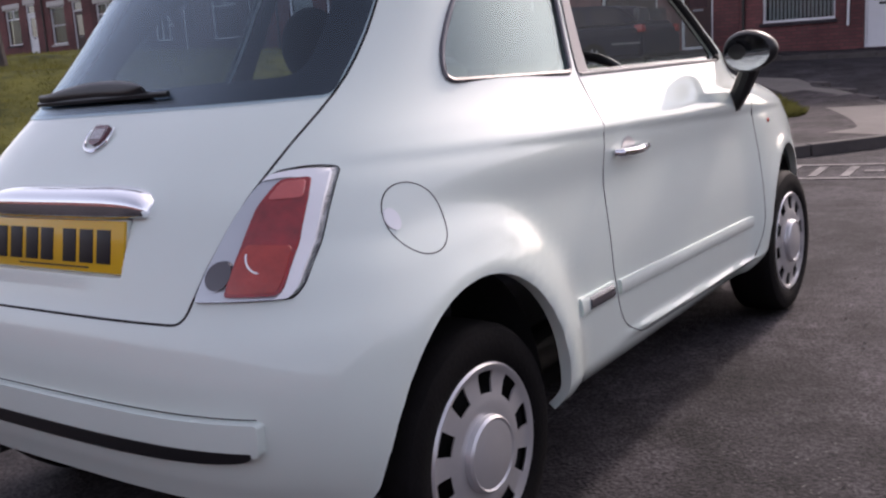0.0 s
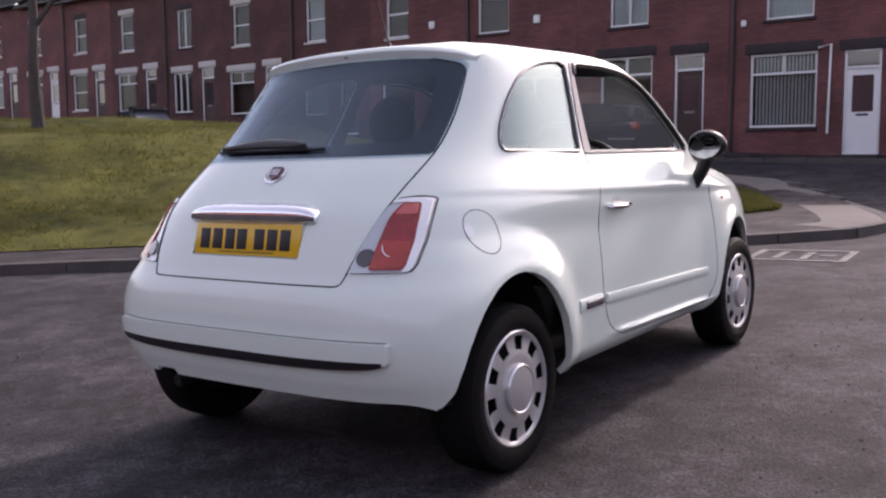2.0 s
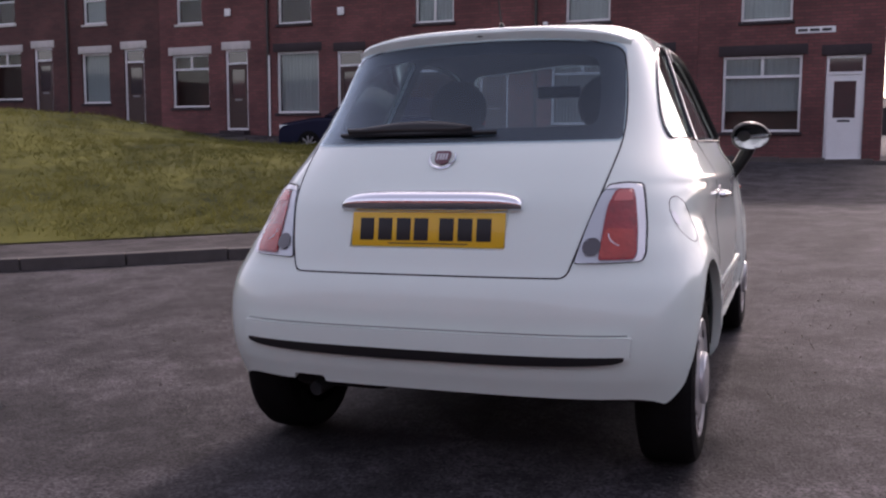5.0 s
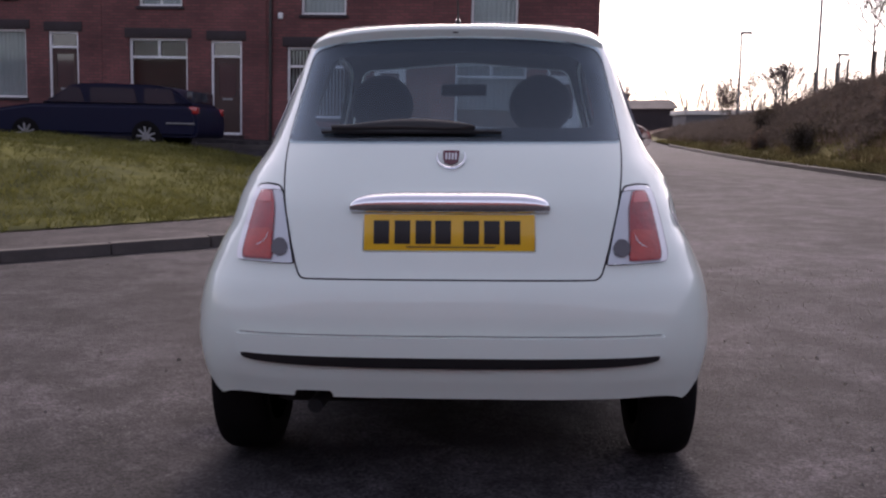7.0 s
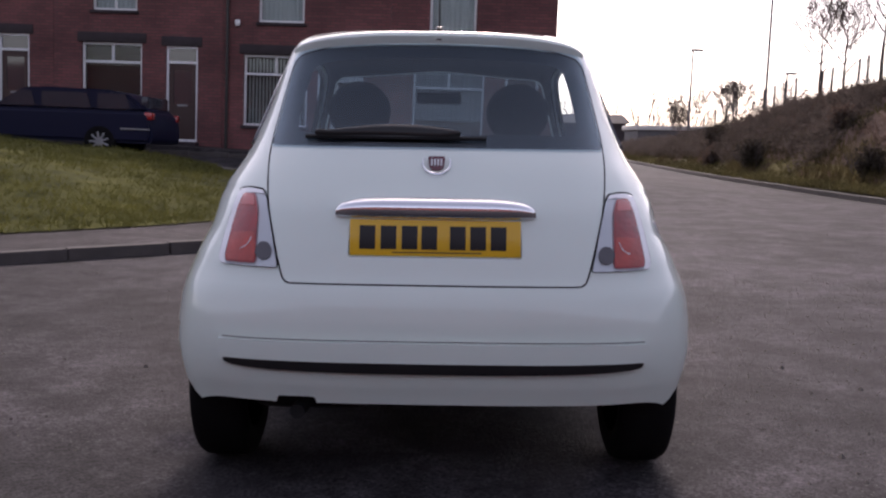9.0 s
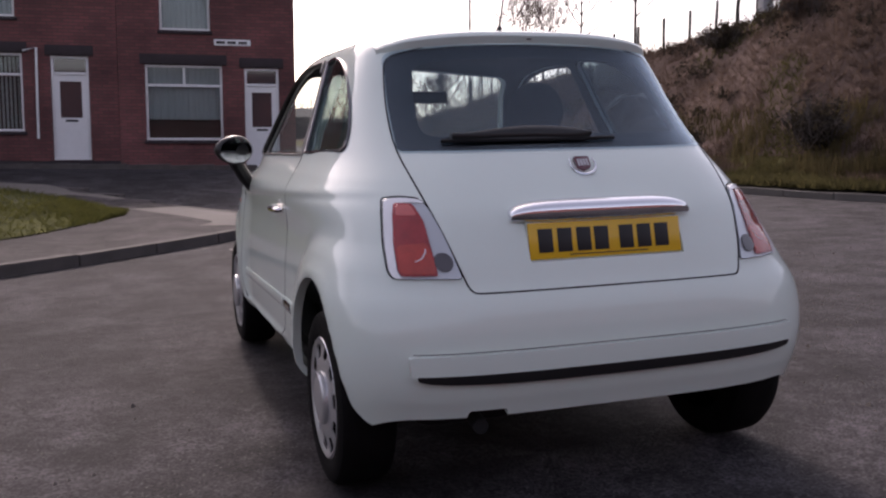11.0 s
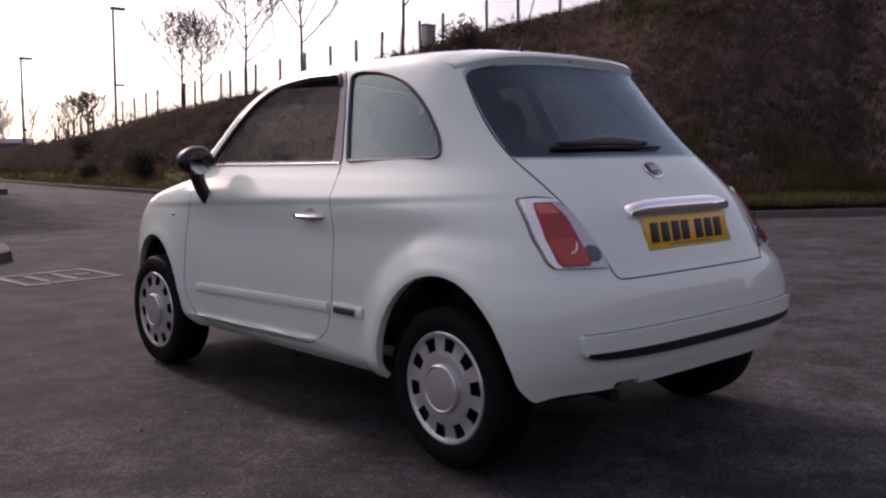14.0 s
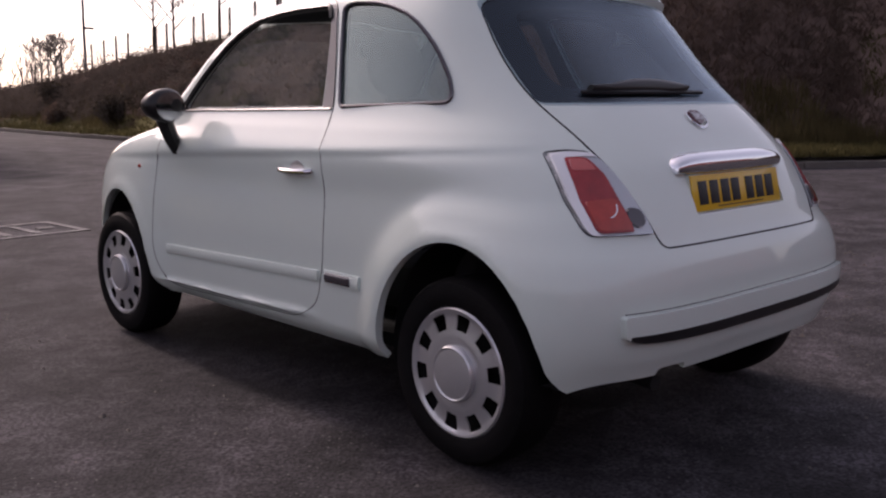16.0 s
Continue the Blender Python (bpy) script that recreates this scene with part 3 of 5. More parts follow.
lip = part("spoiler", spoiler, PAINT, gate, "white roof-edge spoiler", angle=50)
nozzle = on_rear(0, 1.482)
part("washer_nozzle", cube(-0.011, 0.011, nozzle.y - 0.030, nozzle.y + 0.02, nozzle.z - 0.008, nozzle.z + 0.010, 0.003), TRIM, lip, "small black washer nozzle")
# dark panel gaps
def seam(name, pts, parent, r=0.0022):
    part(name, tube(bmesh.new(), pts + pts[:2], r, 6, cap=False), SEAM_AND_SHADE, parent, "dark panel gap")


def dense(outline, gap=0.03):
    out = []
    for i, p in enumerate(outline):
        q = outline[(i + 1) % len(outline)]
        n = max(1, int(math.hypot(q[0] - p[0], q[1] - p[1]) / gap))
        out += [(p[0] + (q[0] - p[0]) * k / n, p[1] + (q[1] - p[1]) * k / n) for k in range(n)]
    return out


seam("tailgate_gap", [on_rear(x, z, -0.001) for x, z in dense(grown(GATE, 0.0012)) if z < 1.45], car, 0.0033)
seam("flap_gap", [on_side(y, z, 1, -0.001) for y, z in fuel_at], car, 0.0018)
for side in (1, -1):
    seam("door_gap", [on_side(y, z, side, -0.001) for y, z in dense(grown(DOOR, 0.0012))], car)
    seam("lamp_gap", [on_rear(side * x, z, 0.0) for x, z in dense(grown(LAMP, 0.003), 0.02)], car, 0.0013)
# no gap here: a thin dark bar paints the shade above the band's step
part("band_shade", tube(bmesh.new(), [on_rear(x, 0.5275, 0.0005) for x in np.linspace(-0.640, 0.640, 60)], 0.0014, 6), SEAM_AND_SHADE, band, "dark line painting the shade over the bumper band")
# chrome bar over the number plate
bar_rows = []
for x in np.linspace(-0.306, 0.306, 41):
    k = 1 - (abs(x) / 0.308) ** 5
    bar_rows.append((on_rear(x, 0.884 + 0.004 * (1 - k)), on_rear(x, 0.912 + 0.038 * max(k, 0.0) ** 0.6), Vector((0, -1, 0.05)).normalized() * (0.35 + 0.65 * max(k, 0.0) ** 0.5)))
bm, last = bmesh.new(), None
for low, high, way in bar_rows:
    ring = [bm.verts.new(low.lerp(high, f) + way * p) for f, p in ((0.0, -0.01), (0.0, 0.010), (0.04, 0.022), (0.14, 0.032), (0.30, 0.042), (0.48, 0.051), (0.64, 0.056), (0.77, 0.055), (0.87, 0.048), (0.95, 0.036), (1.0, 0.018), (1.0, -0.01))]
    if last:
        for a in range(11):
            bm.faces.new((last[a], last[a + 1], ring[a + 1], ring[a]))
    else:
        bm.faces.new(ring)
    last = ring
bm.faces.new(last[::-1])
bmesh.ops.recalc_face_normals(bm, faces=bm.faces)
part("chrome_bar", bm, CHROME, gate, "chrome tailgate handle bar", angle=60)
plate = part("number_plate", cube(-0.26, 0.26, -0.004, 0.004, -0.0555, 0.0555, 0.003), YELLOW, gate, "yellow number plate with black bars")
plate.matrix_local = Matrix.Translation((0, -0.452, 0.828)) @ pose(0, 0, 0, -12)
for i, x in enumerate((-0.206, -0.142, -0.078, -0.018, 0.068, 0.130, 0.192)):
    bm = cube(x - 0.024, x + 0.024, -0.0056, -0.003, -0.036, 0.036, 0.0005)
    part("plate_bar", bm, INK, plate)
part("plate_mount", cube(-0.262, 0.262, 0.003, 0.05, -0.058, 0.058), PAINT, plate, "white plate recess")
part("plate_line", cube(-0.13, 0.14, -0.0052, -0.003, -0.047, -0.0435), INK, plate)
# badge: shield in a chrome ring
b_at = on_rear(0, 1.046, 0.004)
badge = part("badge", prism(rounded([(-0.026, 0.024), (0.026, 0.024), (0.022, -0.02), (0.0, -0.030), (-0.022, -0.02)], 0.008), "y", -0.006, 0.004), BADGE, gate, "dark red badge in a chrome ring", smooth=False)
badge.matrix_local = Matrix.Translation(b_at) @ pose(0, 0, 0, -42) @ Matrix.Scale(1.06, 4)
bm = bmesh.new()
tube(bm, [(0.042 * math.cos(a), -0.002, 0.042 * math.sin(a)) for a in np.linspace(math.pi * 0.84, math.pi * 2.16, 29)], [0.0012 + 0.0036 * math.sin(k / 28 * math.pi) for k in range(29)], 8)
part("badge_ring", bm, CHROME, badge, "chrome laurel ring")
for i in range(4):
    part("badge_bar", cube(-0.017 + i * 0.0095, -0.0115 + i * 0.0095, -0.0075, -0.005, -0.013, 0.013), SILVER, badge)
# rear wiper with its broad cover
bm, rings = bmesh.new(), []
for k, x in enumerate(np.linspace(0.075, -0.40, 22)):
    f = k / 21
    half = 0.024 * (1 - (2 * f / 0.9 - 1) ** 4 if f < 0.45 else 1 - 0.72 * smoothstep(0.45, 1.0, f)) + 0.004
    mid = on_rear(x, 1.128 + 0.014 * math.sin(math.pi * min(1.0, f * 1.15)), 0.0)
    across = (on_rear(x, mid.z + 0.03) - on_rear(x, mid.z - 0.03)).normalized()
    way = across.cross(Vector((1, 0, 0))).normalized()
    way = way if way.y < 0 else -way
    rings.append([bm.verts.new(mid + across * half * c + way * (0.007 + 0.024 * h)) for c, h in ((-1.0, 0.0), (-0.9, 0.5), (-0.5, 0.9), (0.0, 1.0), (0.5, 0.9), (0.9, 0.5), (1.0, 0.0))])
for a, b in zip(rings, rings[1:]):
    for k in range(7):
        bm.faces.new((a[k], a[(k + 1) % 7], b[(k + 1) % 7], b[k]))
bm.faces.new(rings[0]), bm.faces.new(rings[-1][::-1])
bmesh.ops.recalc_face_normals(bm, faces=bm.faces)
wiper = part("rear_wiper", bm, TRIM, gate, "black rear wiper arm with a broad cover", angle=50)
part("wiper_blade", tube(bmesh.new(), [on_rear(x, 1.122, 0.010) for x in np.linspace(0.16, -0.43, 16)], 0.007, 6), TRIM, wiper)
# antenna
bm = bmesh.new()
tube(bm, [(0, 0.40, 1.508), (0, 0.385, 1.550)], [0.022, 0.008], 12)
ant = part("antenna", bm, TRIM, car, "thin black roof antenna")
bm = bmesh.new()
tube(bm, [(0, 0.386, 1.545), (0, 0.33, 1.698), (0, 0.28, 1.838)], [0.004, 0.003, 0.0022], 6)
part("antenna_rod", bm, TRIM, ant)
# side mouldings, handles, mirrors, waist trims
for side in (1, -1):
    door = doors[side]
    way = Vector((side, 0, 0))
    line = lambda y: 0.497 - 0.028 * (y - 0.69)  # noqa: E731
    ribbon([(on_side(y, line(y) - 0.020, side), on_side(y, line(y) + 0.020, side), way) for y in np.linspace(0.685, 1.80, 20)], 0.010, "side_moulding", PAINT, door, "raised white side moulding")
    end = ribbon([(on_side(y, 0.477, side), on_side(y, 0.524, side), way) for y in np.linspace(0.45, 0.645, 6)], 0.011, "moulding_end", PAINT, car, "white moulding end with a dark inset")
    ribbon([(on_side(y, 0.483, side), on_side(y, 0.517, side), way) for y in np.linspace(0.497, 0.634, 5)], 0.016, "moulding_inset", SMOKE_LENS, end, "dark grey inset plate")
    # handle: bar over a dished lock plate
    hy = 0.825
    bm = bmesh.new()
    tube(bm, [on_side(hy + d, 0.858, side, o) for d, o in ((-0.085, 0.002), (-0.075, 0.022), (-0.03, 0.034), (0.03, 0.034), (0.075, 0.024), (0.088, 0.002))], [0.010, 0.012, 0.012, 0.012, 0.012, 0.010], 10)
    handle = part("door_handle", bm, CHROME, door, "chrome door handle")
    dish = ribbon([(on_side(hy + d, 0.862 - 0.024, side), on_side(hy + d, 0.862 + 0.032 * math.cos(d / 0.045 * 1.3), side), way) for d in np.linspace(-0.04, 0.045, 9)], 0.003, "handle_dish", SILVER, handle, "grey grip recess")
    # waist trim under the windows, and round the quarter window
    bm = bmesh.new()
    tube(bm, [on_side(y, 1.073 - 0.0155 * (y - 0.78), side, 0.002) for y in np.linspace(0.73, 1.80, 18)], 0.0045, 6)
    part("waist_trim", bm, PILLAR, door, "satin grey waist trim")
    bm = bmesh.new()
    loop = [on_side(p[0], p[1], side, 0.0015) for p in QUARTER]
    tube(bm, loop + loop[:2], 0.0075, 6, cap=False)
    part("quarter_trim", bm, SMOKE_LENS, car, "dark window surround")
    bm = bmesh.new()
    loop = [on_side(p[0], p[1], side, 0.0) for p in DOOR_WINDOW[5:]]
    tube(bm, loop, 0.013, 6)
    part("window_seal", bm, TRIM, door, "black window seal")
    # mirror: stalk, housing, glass
    bm = bmesh.new()
    tube(bm, [(side * 0.775, 1.735, 0.895), (side * 0.815, 1.715, 0.95), (side * 0.85, 1.69, 1.01), (side * 0.865, 1.675, 1.05)], [0.030, 0.032, 0.034, 0.04], 10)
    mirror = part("door_mirror", bm, TRIM, door, "black door mirror on a stalk")
    bm = bmesh.new()
    bmesh.ops.create_uvsphere(bm, u_segments=24, v_segments=16, radius=1)
    for v in bm.verts:
        f = 1 if v.co.y > 0 else 0.55
        v.co = Vector((side * 0.868 + v.co.x * 0.092, 1.66 + v.co.y * 0.09 * f, 1.082 + v.co.z * 0.070 * (1.0 - 0.12 * v.co.x * side)))
    turned = Matrix.Translation((side * 0.868, 1.66, 0)) @ pose(0, 0, 0, 0, 0, 7 if side < 0 else 3) @ Matrix.Translation((side * -0.868, -1.66, 0))
    bmesh.ops.transform(bm, matrix=turned, verts=bm.verts)
    part("mirror_housing", bm, TRIM, mirror)
    bm = bmesh.new()
    bmesh.ops.create_circle(bm, cap_ends=True, segments=28, radius=1)
    for v in bm.verts:
        v.co = Vector((side * 0.868 + v.co.x * 0.080, 1.6105 - 0.018 * v.co.x * side, 1.082 + v.co.y * 0.056))
    bmesh.ops.solidify(bm, geom=bm.faces[:], thickness=0.006)
    bmesh.ops.transform(bm, matrix=turned, verts=bm.verts)
    part("mirror_glass", bm, MIRROR, mirror, "mirror glass", smooth=False)
    bm = bmesh.new()
    bmesh.ops.create_icosphere(bm, subdivisions=2, radius=0.010)
    r_at = on_side(2.066, 0.81, side, 0.001)
    for v in bm.verts:
        v.co = r_at + Vector((v.co.x * 0.5, v.co.y * 1.5, v.co.z))
    part("side_repeater", bm, AMBER_LENS, car, "small amber side repeater")
part("exhaust_pipe", tube(bmesh.new(), [(-0.40, -0.05, 0.27), (-0.41, -0.36, 0.285), (-0.42, -0.455, 0.28)], 0.024, 14), WELL, car, "dark exhaust pipe under the bumper")
part("silencer", cube(-0.58, -0.20, -0.34, -0.10, 0.25, 0.35, 0.04), WELL, car, "dark silencer box under the bumper")

# cabin
openings = [("DIFFERENCE", prism(SCREEN, "y", 1.15, 3.0))] + [("DIFFERENCE", t) for o in (DOOR_WINDOW, QUARTER) for t in both(o, 0.30, 1.2)]
openings += [("DIFFERENCE", prism(REAR_GLASS, "y", -1.0, 0.55)), ("INTERSECT", cube(-1.2, 1.2, -0.45, 2.15, 0.97, 2.0))]
part_mesh("inner_lining", cut(shell(-0.0235, 0.004), openings), LINING, car, "dark grey cabin lining")
part("parcel_shelf", cube(-0.52, 0.52, -0.12, 0.26, 0.98, 1.00, 0.005), SEAT, car, "dark parcel shelf")
part("cabin_lining", cube(-0.50, 0.50, -0.30, 1.95, 0.322, 0.345), WELL, car)


def seat(x, y, wide, high):
    bm = bmesh.new()
    box(bm, -wide / 2, wide / 2, 0.0, 0.50, 0.34, 0.52, 0.05)
    cushion = part("seat_cushion", bm, SEAT, car, "dark fabric seat")
    cushion.matrix_local = pose(x, y, 0)
    bm = bmesh.new()
    box(bm, -wide / 2, wide / 2, -0.07, 0.07, 0.0, high, 0.055)
    back = part("seat_back", bm, SEAT, cushion, "dark fabric seat back")
    back.matrix_local = pose(0, -0.02, 0.46, 14)
    return cushion


def headrest(x, y, z, parent, r=0.125):
    bm = bmesh.new()
    bmesh.ops.create_uvsphere(bm, u_segments=20, v_segments=12, radius=1)
    for v in bm.verts:
        v.co = Vector((v.co.x * r, v.co.y * 0.055, v.co.z * r * 0.95))
    h = part("headrest", bm, SEAT, parent, "rounded headrest")
    h.matrix_local = Matrix.Translation((x, y, z))
    part("headrest_post", cube(-0.05, 0.05, -0.008, 0.008, -0.28, -0.06), TRIM, h)


for x in (-0.34, 0.34):
    c = seat(x, 1.02, 0.46, 0.58)
    headrest(0, -0.21, 1.235, c, 0.135)
c = seat(0.0, 0.30, 1.06, 0.52)
for x in (-0.30, 0.30):
    headrest(x, -0.14, 1.02, c, 0.10)
part("dashboard", cube(-0.66, 0.66, 1.62, 2.02, 0.62, 1.01, 0.09), DASH, car, "grey dashboard")
bm = bmesh.new()
tube(bm, [(0.34 + 0.175 * math.cos(a), 1.52 - 0.08 * math.sin(a), 0.96 + 0.155 * math.sin(a)) for a in np.linspace(0, 2 * math.pi, 33)], 0.017, 8, cap=False)
sw = part("steering_wheel", bm, TRIM, car, "dark steering wheel")
part("steering_boss", tube(bmesh.new(), [(0.34, 1.66, 0.90), (0.34, 1.53, 0.955)], [0.05, 0.075], 16), TRIM, sw)
for a in (0.1, math.pi - 0.1, -math.pi / 2):
    part("steering_spoke", tube(bmesh.new(), [(0.34, 1.535, 0.955), (0.34 + 0.17 * math.cos(a), 1.52 - 0.08 * math.sin(a), 0.96 + 0.15 * math.sin(a))], 0.016, 8), SILVER, sw)
part("rear_view_mirror", cube(-0.11, 0.11, 1.30, 1.33, 1.285, 1.345, 0.015), TRIM, car, "interior mirror")


# ---- materials of the place ----
def brick_material(name, tone=1.0):
    m = bpy.data.materials.new(name)
    m.use_nodes = True
    n, l = m.node_tree.nodes, m.node_tree.links
    b = n["Principled BSDF"]
    at, br, no, st, mix, bump = (n.new("ShaderNode" + k) for k in ("TexCoord", "TexBrick", "TexNoise", "TexNoise", "Mix", "Bump"))
    sp, cb = n.new("ShaderNodeSeparateXYZ"), n.new("ShaderNodeCombineXYZ")
    l.new(at.outputs["Object"], sp.inputs[0]), l.new(sp.outputs[0], cb.inputs[0]), l.new(sp.outputs[2], cb.inputs[1])
    l.new(cb.outputs[0], br.inputs["Vector"])
    br.inputs["Scale"].default_value = 1.0
    br.inputs["Brick Width"].default_value, br.inputs["Row Height"].default_value = 0.225, 0.075
    br.inputs["Mortar Size"].default_value = 0.008
    br.inputs["Color1"].default_value, br.inputs["Color2"].default_value = (0.200 * tone, 0.068 * tone, 0.068 * tone, 1), (0.140 * tone, 0.052 * tone, 0.054 * tone, 1)
    br.inputs["Mortar"].default_value = (0.085, 0.055, 0.048, 1)
    no.inputs["Scale"].default_value, st.inputs["Scale"].default_value = 22, 0.7
    st.inputs["Detail"].default_value = 6
    mix.data_type, mix.blend_type = "RGBA", "MULTIPLY"
    mix.inputs[0].default_value = 1.0
    ramp = n.new("ShaderNodeValToRGB")
    ramp.color_ramp.elements[0].position, ramp.color_ramp.elements[1].position = 0.3, 0.7
    ramp.color_ramp.elements[0].color, ramp.color_ramp.elements[1].color = (0.5, 0.48, 0.5, 1), (1.15, 1.1, 1.1, 1)
    l.new(at.outputs["Object"], st.inputs["Vector"]), l.new(at.outputs["Object"], no.inputs["Vector"])
    l.new(st.outputs["Fac"], ramp.inputs[0]), l.new(br.outputs["Color"], mix.inputs[6]), l.new(ramp.outputs[0], mix.inputs[7])
    l.new(mix.outputs[2], b.inputs["Base Color"])
    b.inputs["Roughness"].default_value = 0.85
    bump.inputs["Strength"].default_value, bump.inputs["Distance"].default_value = 0.6, 0.006
    l.new(br.outputs["Fac"], bump.inputs["Height"])
    bump.invert = True
    l.new(bump.outputs["Normal"], b.inputs["Normal"])
    return m


def asphalt_material(name, light, dark, chips):
    """Road surface: wide stains, mottled wear, stone speckle, loose pale grit, fine relief."""
    m = material(name, light, 0.88, spec=0.3, bump=0.45, bump_scale=85)
    n, l = m.node_tree.nodes, m.node_tree.links
    b = n["Principled BSDF"]
    at = n.new("ShaderNodeTexCoord")
    def field(scale, detail, low, high, rough=0.6, stretch=None):
        t, r = n.new("ShaderNodeTexNoise"), n.new("ShaderNodeMapRange")
        t.inputs["Scale"].default_value, t.inputs["Detail"].default_value, t.inputs["Roughness"].default_value = scale, detail, rough
        r.inputs[1].default_value, r.inputs[2].default_value, r.inputs[3].default_value, r.inputs[4].default_value = 0.38, 0.62, low, high
        l.new(at.outputs["Object"], t.inputs["Vector"]), l.new(t.outputs["Fac"], r.inputs[0])
        return r.outputs[0]
    def times(x, y):
        k = n.new("ShaderNodeMath")
        k.operation = "MULTIPLY"
        l.new(x, k.inputs[0]), l.new(y, k.inputs[1])
        return k.outputs[0]
    wear = n.new("ShaderNodeMix")
    wear.data_type = "RGBA"
    wear.inputs[6].default_value, wear.inputs[7].default_value = (*dark, 1), (*light, 1)
    # the surface breaks up into pale gravel on one side of the road and is smooth and dark on the other
    place, span, total = n.new("ShaderNodeSeparateXYZ"), n.new("ShaderNodeMapRange"), n.new("ShaderNodeMath")
    span.inputs[1].default_value, span.inputs[2].default_value, span.inputs[3].default_value, span.inputs[4].default_value = -2.5, 3.0, -0.22, 0.48
    l.new(at.outputs["Object"], place.inputs[0]), l.new(place.outputs[0], span.inputs[0])
    total.use_clamp = False
    l.new(field(0.55, 5, 0.0, 1.0, 0.65), total.inputs[0]), l.new(span.outputs[0], total.inputs[1]), l.new(total.outputs[0], wear.inputs[0])
    wear.clamp_factor = False
    limit = n.new("ShaderNodeClamp")
    limit.inputs[1].default_value, limit.inputs[2].default_value = -0.10, 1.3
    l.new(total.outputs[0], limit.inputs[0]), l.new(limit.outputs[0], wear.inputs[0])
    mottle = times(times(field(2.6, 5, 0.50, 1.50), field(14, 4, 0.75, 1.25)), field(75, 3, 0.40, 1.60))
    shade = n.new("ShaderNodeMix")
    shade.data_type, shade.blend_type = "RGBA", "MULTIPLY"
    shade.inputs[0].default_value = 1.0
    l.new(wear.outputs[2], shade.inputs[6]), l.new(mottle, shade.inputs[7])
    v, ramp, mix = n.new("ShaderNodeTexVoronoi"), n.new("ShaderNodeValToRGB"), n.new("ShaderNodeMix")
    v.inputs["Scale"].default_value = 38
    ramp.color_ramp.elements[0].position, ramp.color_ramp.elements[1].position = 0.09, 0.19
    ramp.color_ramp.elements[0].color, ramp.color_ramp.elements[1].color = (1, 1, 1, 1), (0, 0, 0, 1)
    l.new(at.outputs["Object"], v.inputs["Vector"]), l.new(v.outputs["Distance"], ramp.inputs[0])
    mix.data_type = "RGBA"
    l.new(times(ramp.outputs[0], field(0.9, 4, -0.6, 1.0)), mix.inputs[0]), l.new(shade.outputs[2], mix.inputs[6])
    mix.inputs[7].default_value = (*chips, 1)
    l.new(mix.outputs[2], b.inputs["Base Color"])
    return m


ASPHALT = asphalt_material("worn_asphalt", (0.0390, 0.0350, 0.0388), (0.0200, 0.0178, 0.0200), (0.14, 0.13, 0.13))
PATH_TAR = asphalt_material("footpath_tarmac", (0.046, 0.039, 0.041), (0.026, 0.022, 0.023), (0.15, 0.13, 0.12))
GRASS = material("rough_grass", (0.096, 0.095, 0.026), 0.9, spec=0.06, vary=0.15, scale=2.4, spread=0.10, bump=0.6, bump_scale=35, dark=(0.026, 0.031, 0.010), stain=1.5)
VERGE = material("verge_grass", (0.108, 0.094, 0.036), 0.9, spec=0.06, vary=0.3, scale=1.4, bump=0.8, bump_scale=25, dark=(0.050, 0.046, 0.020))
BLADES = leafy("grass_blades", (0.124, 0.120, 0.036), (0.052, 0.057, 0.018), 1.1, 0.5)
PAVING = material("pale_paving", (0.120, 0.108, 0.098), 0.85, vary=0.22, scale=4, bump=0.3, bump_scale=50)
KERBSTONE = material("kerb_concrete", (0.075, 0.066, 0.063), 0.85, vary=0.3, scale=6, bump=0.3, bump_scale=50)
ROADPAINT = material("worn_white_road_paint", (0.17, 0.16, 0.155), 0.8, vary=0.3, scale=20, dark=(0.028, 0.025, 0.026), bump=0.2, bump_scale=80)
EARTH = material("bank_earth", (0.145, 0.102, 0.085), 0.95, spec=0.05, vary=0.35, scale=1.6, bump=0.8, bump_scale=9, dark=(0.060, 0.043, 0.037))
DEAD = leafy("dead_bracken", (0.140, 0.100, 0.080), (0.060, 0.043, 0.035), 0.5, 0.5)
BRUSH = leafy("grey_brown_twigs", (0.120, 0.100, 0.088), (0.060, 0.049, 0.042), 0.5, 0.5)
REED = leafy("dry_reeds", (0.105, 0.085, 0.040), (0.045, 0.036, 0.018), 0.6, 0.4)
SCRUB = leafy("olive_scrub", (0.098, 0.086, 0.036), (0.042, 0.038, 0.019), 0.7)
DARKBUSH = leafy("dark_bush_leaves", (0.052, 0.043, 0.031), (0.026, 0.022, 0.017), 0.9)
BARK = material("grey_bark", (0.060, 0.050, 0.046), 0.9, vary=0.35, scale=9, bump=0.6, bump_scale=30)
TWIG = material("thin_twigs", (0.085, 0.070, 0.064), 0.9)
BRICK = brick_material("red_brick_wall")
# the same brick with its two brick colours at 0.55 strength
DARKER_BRICK = brick_material("darker_red_brick", 0.55)
DARKBRICK = material("dark_engineering_brick", (0.030, 0.022, 0.026), 0.8, vary=0.3, scale=6)
STONE = material("white_painted_stone", (0.46, 0.44, 0.43), 0.8, vary=0.15, scale=6, bump=0.2, bump_scale=40)
SLATE = material("grey_slate", (0.050, 0.046, 0.050), 0.8, spec=0.12, vary=0.3, scale=5)
WHITE = material("white_window_plastic", (0.66, 0.67, 0.69), 0.4, vary=0.06, scale=5)
PANE = material("dark_window_glass", (0.030, 0.032, 0.038), 0.05, coat=1.0)
NET = material("net_curtain", (0.42, 0.43, 0.45), 0.9, vary=0.12, scale=10)
BLIND = material("vertical_blind", (0.50, 0.50, 0.50), 0.8, vary=0.1, scale=10)
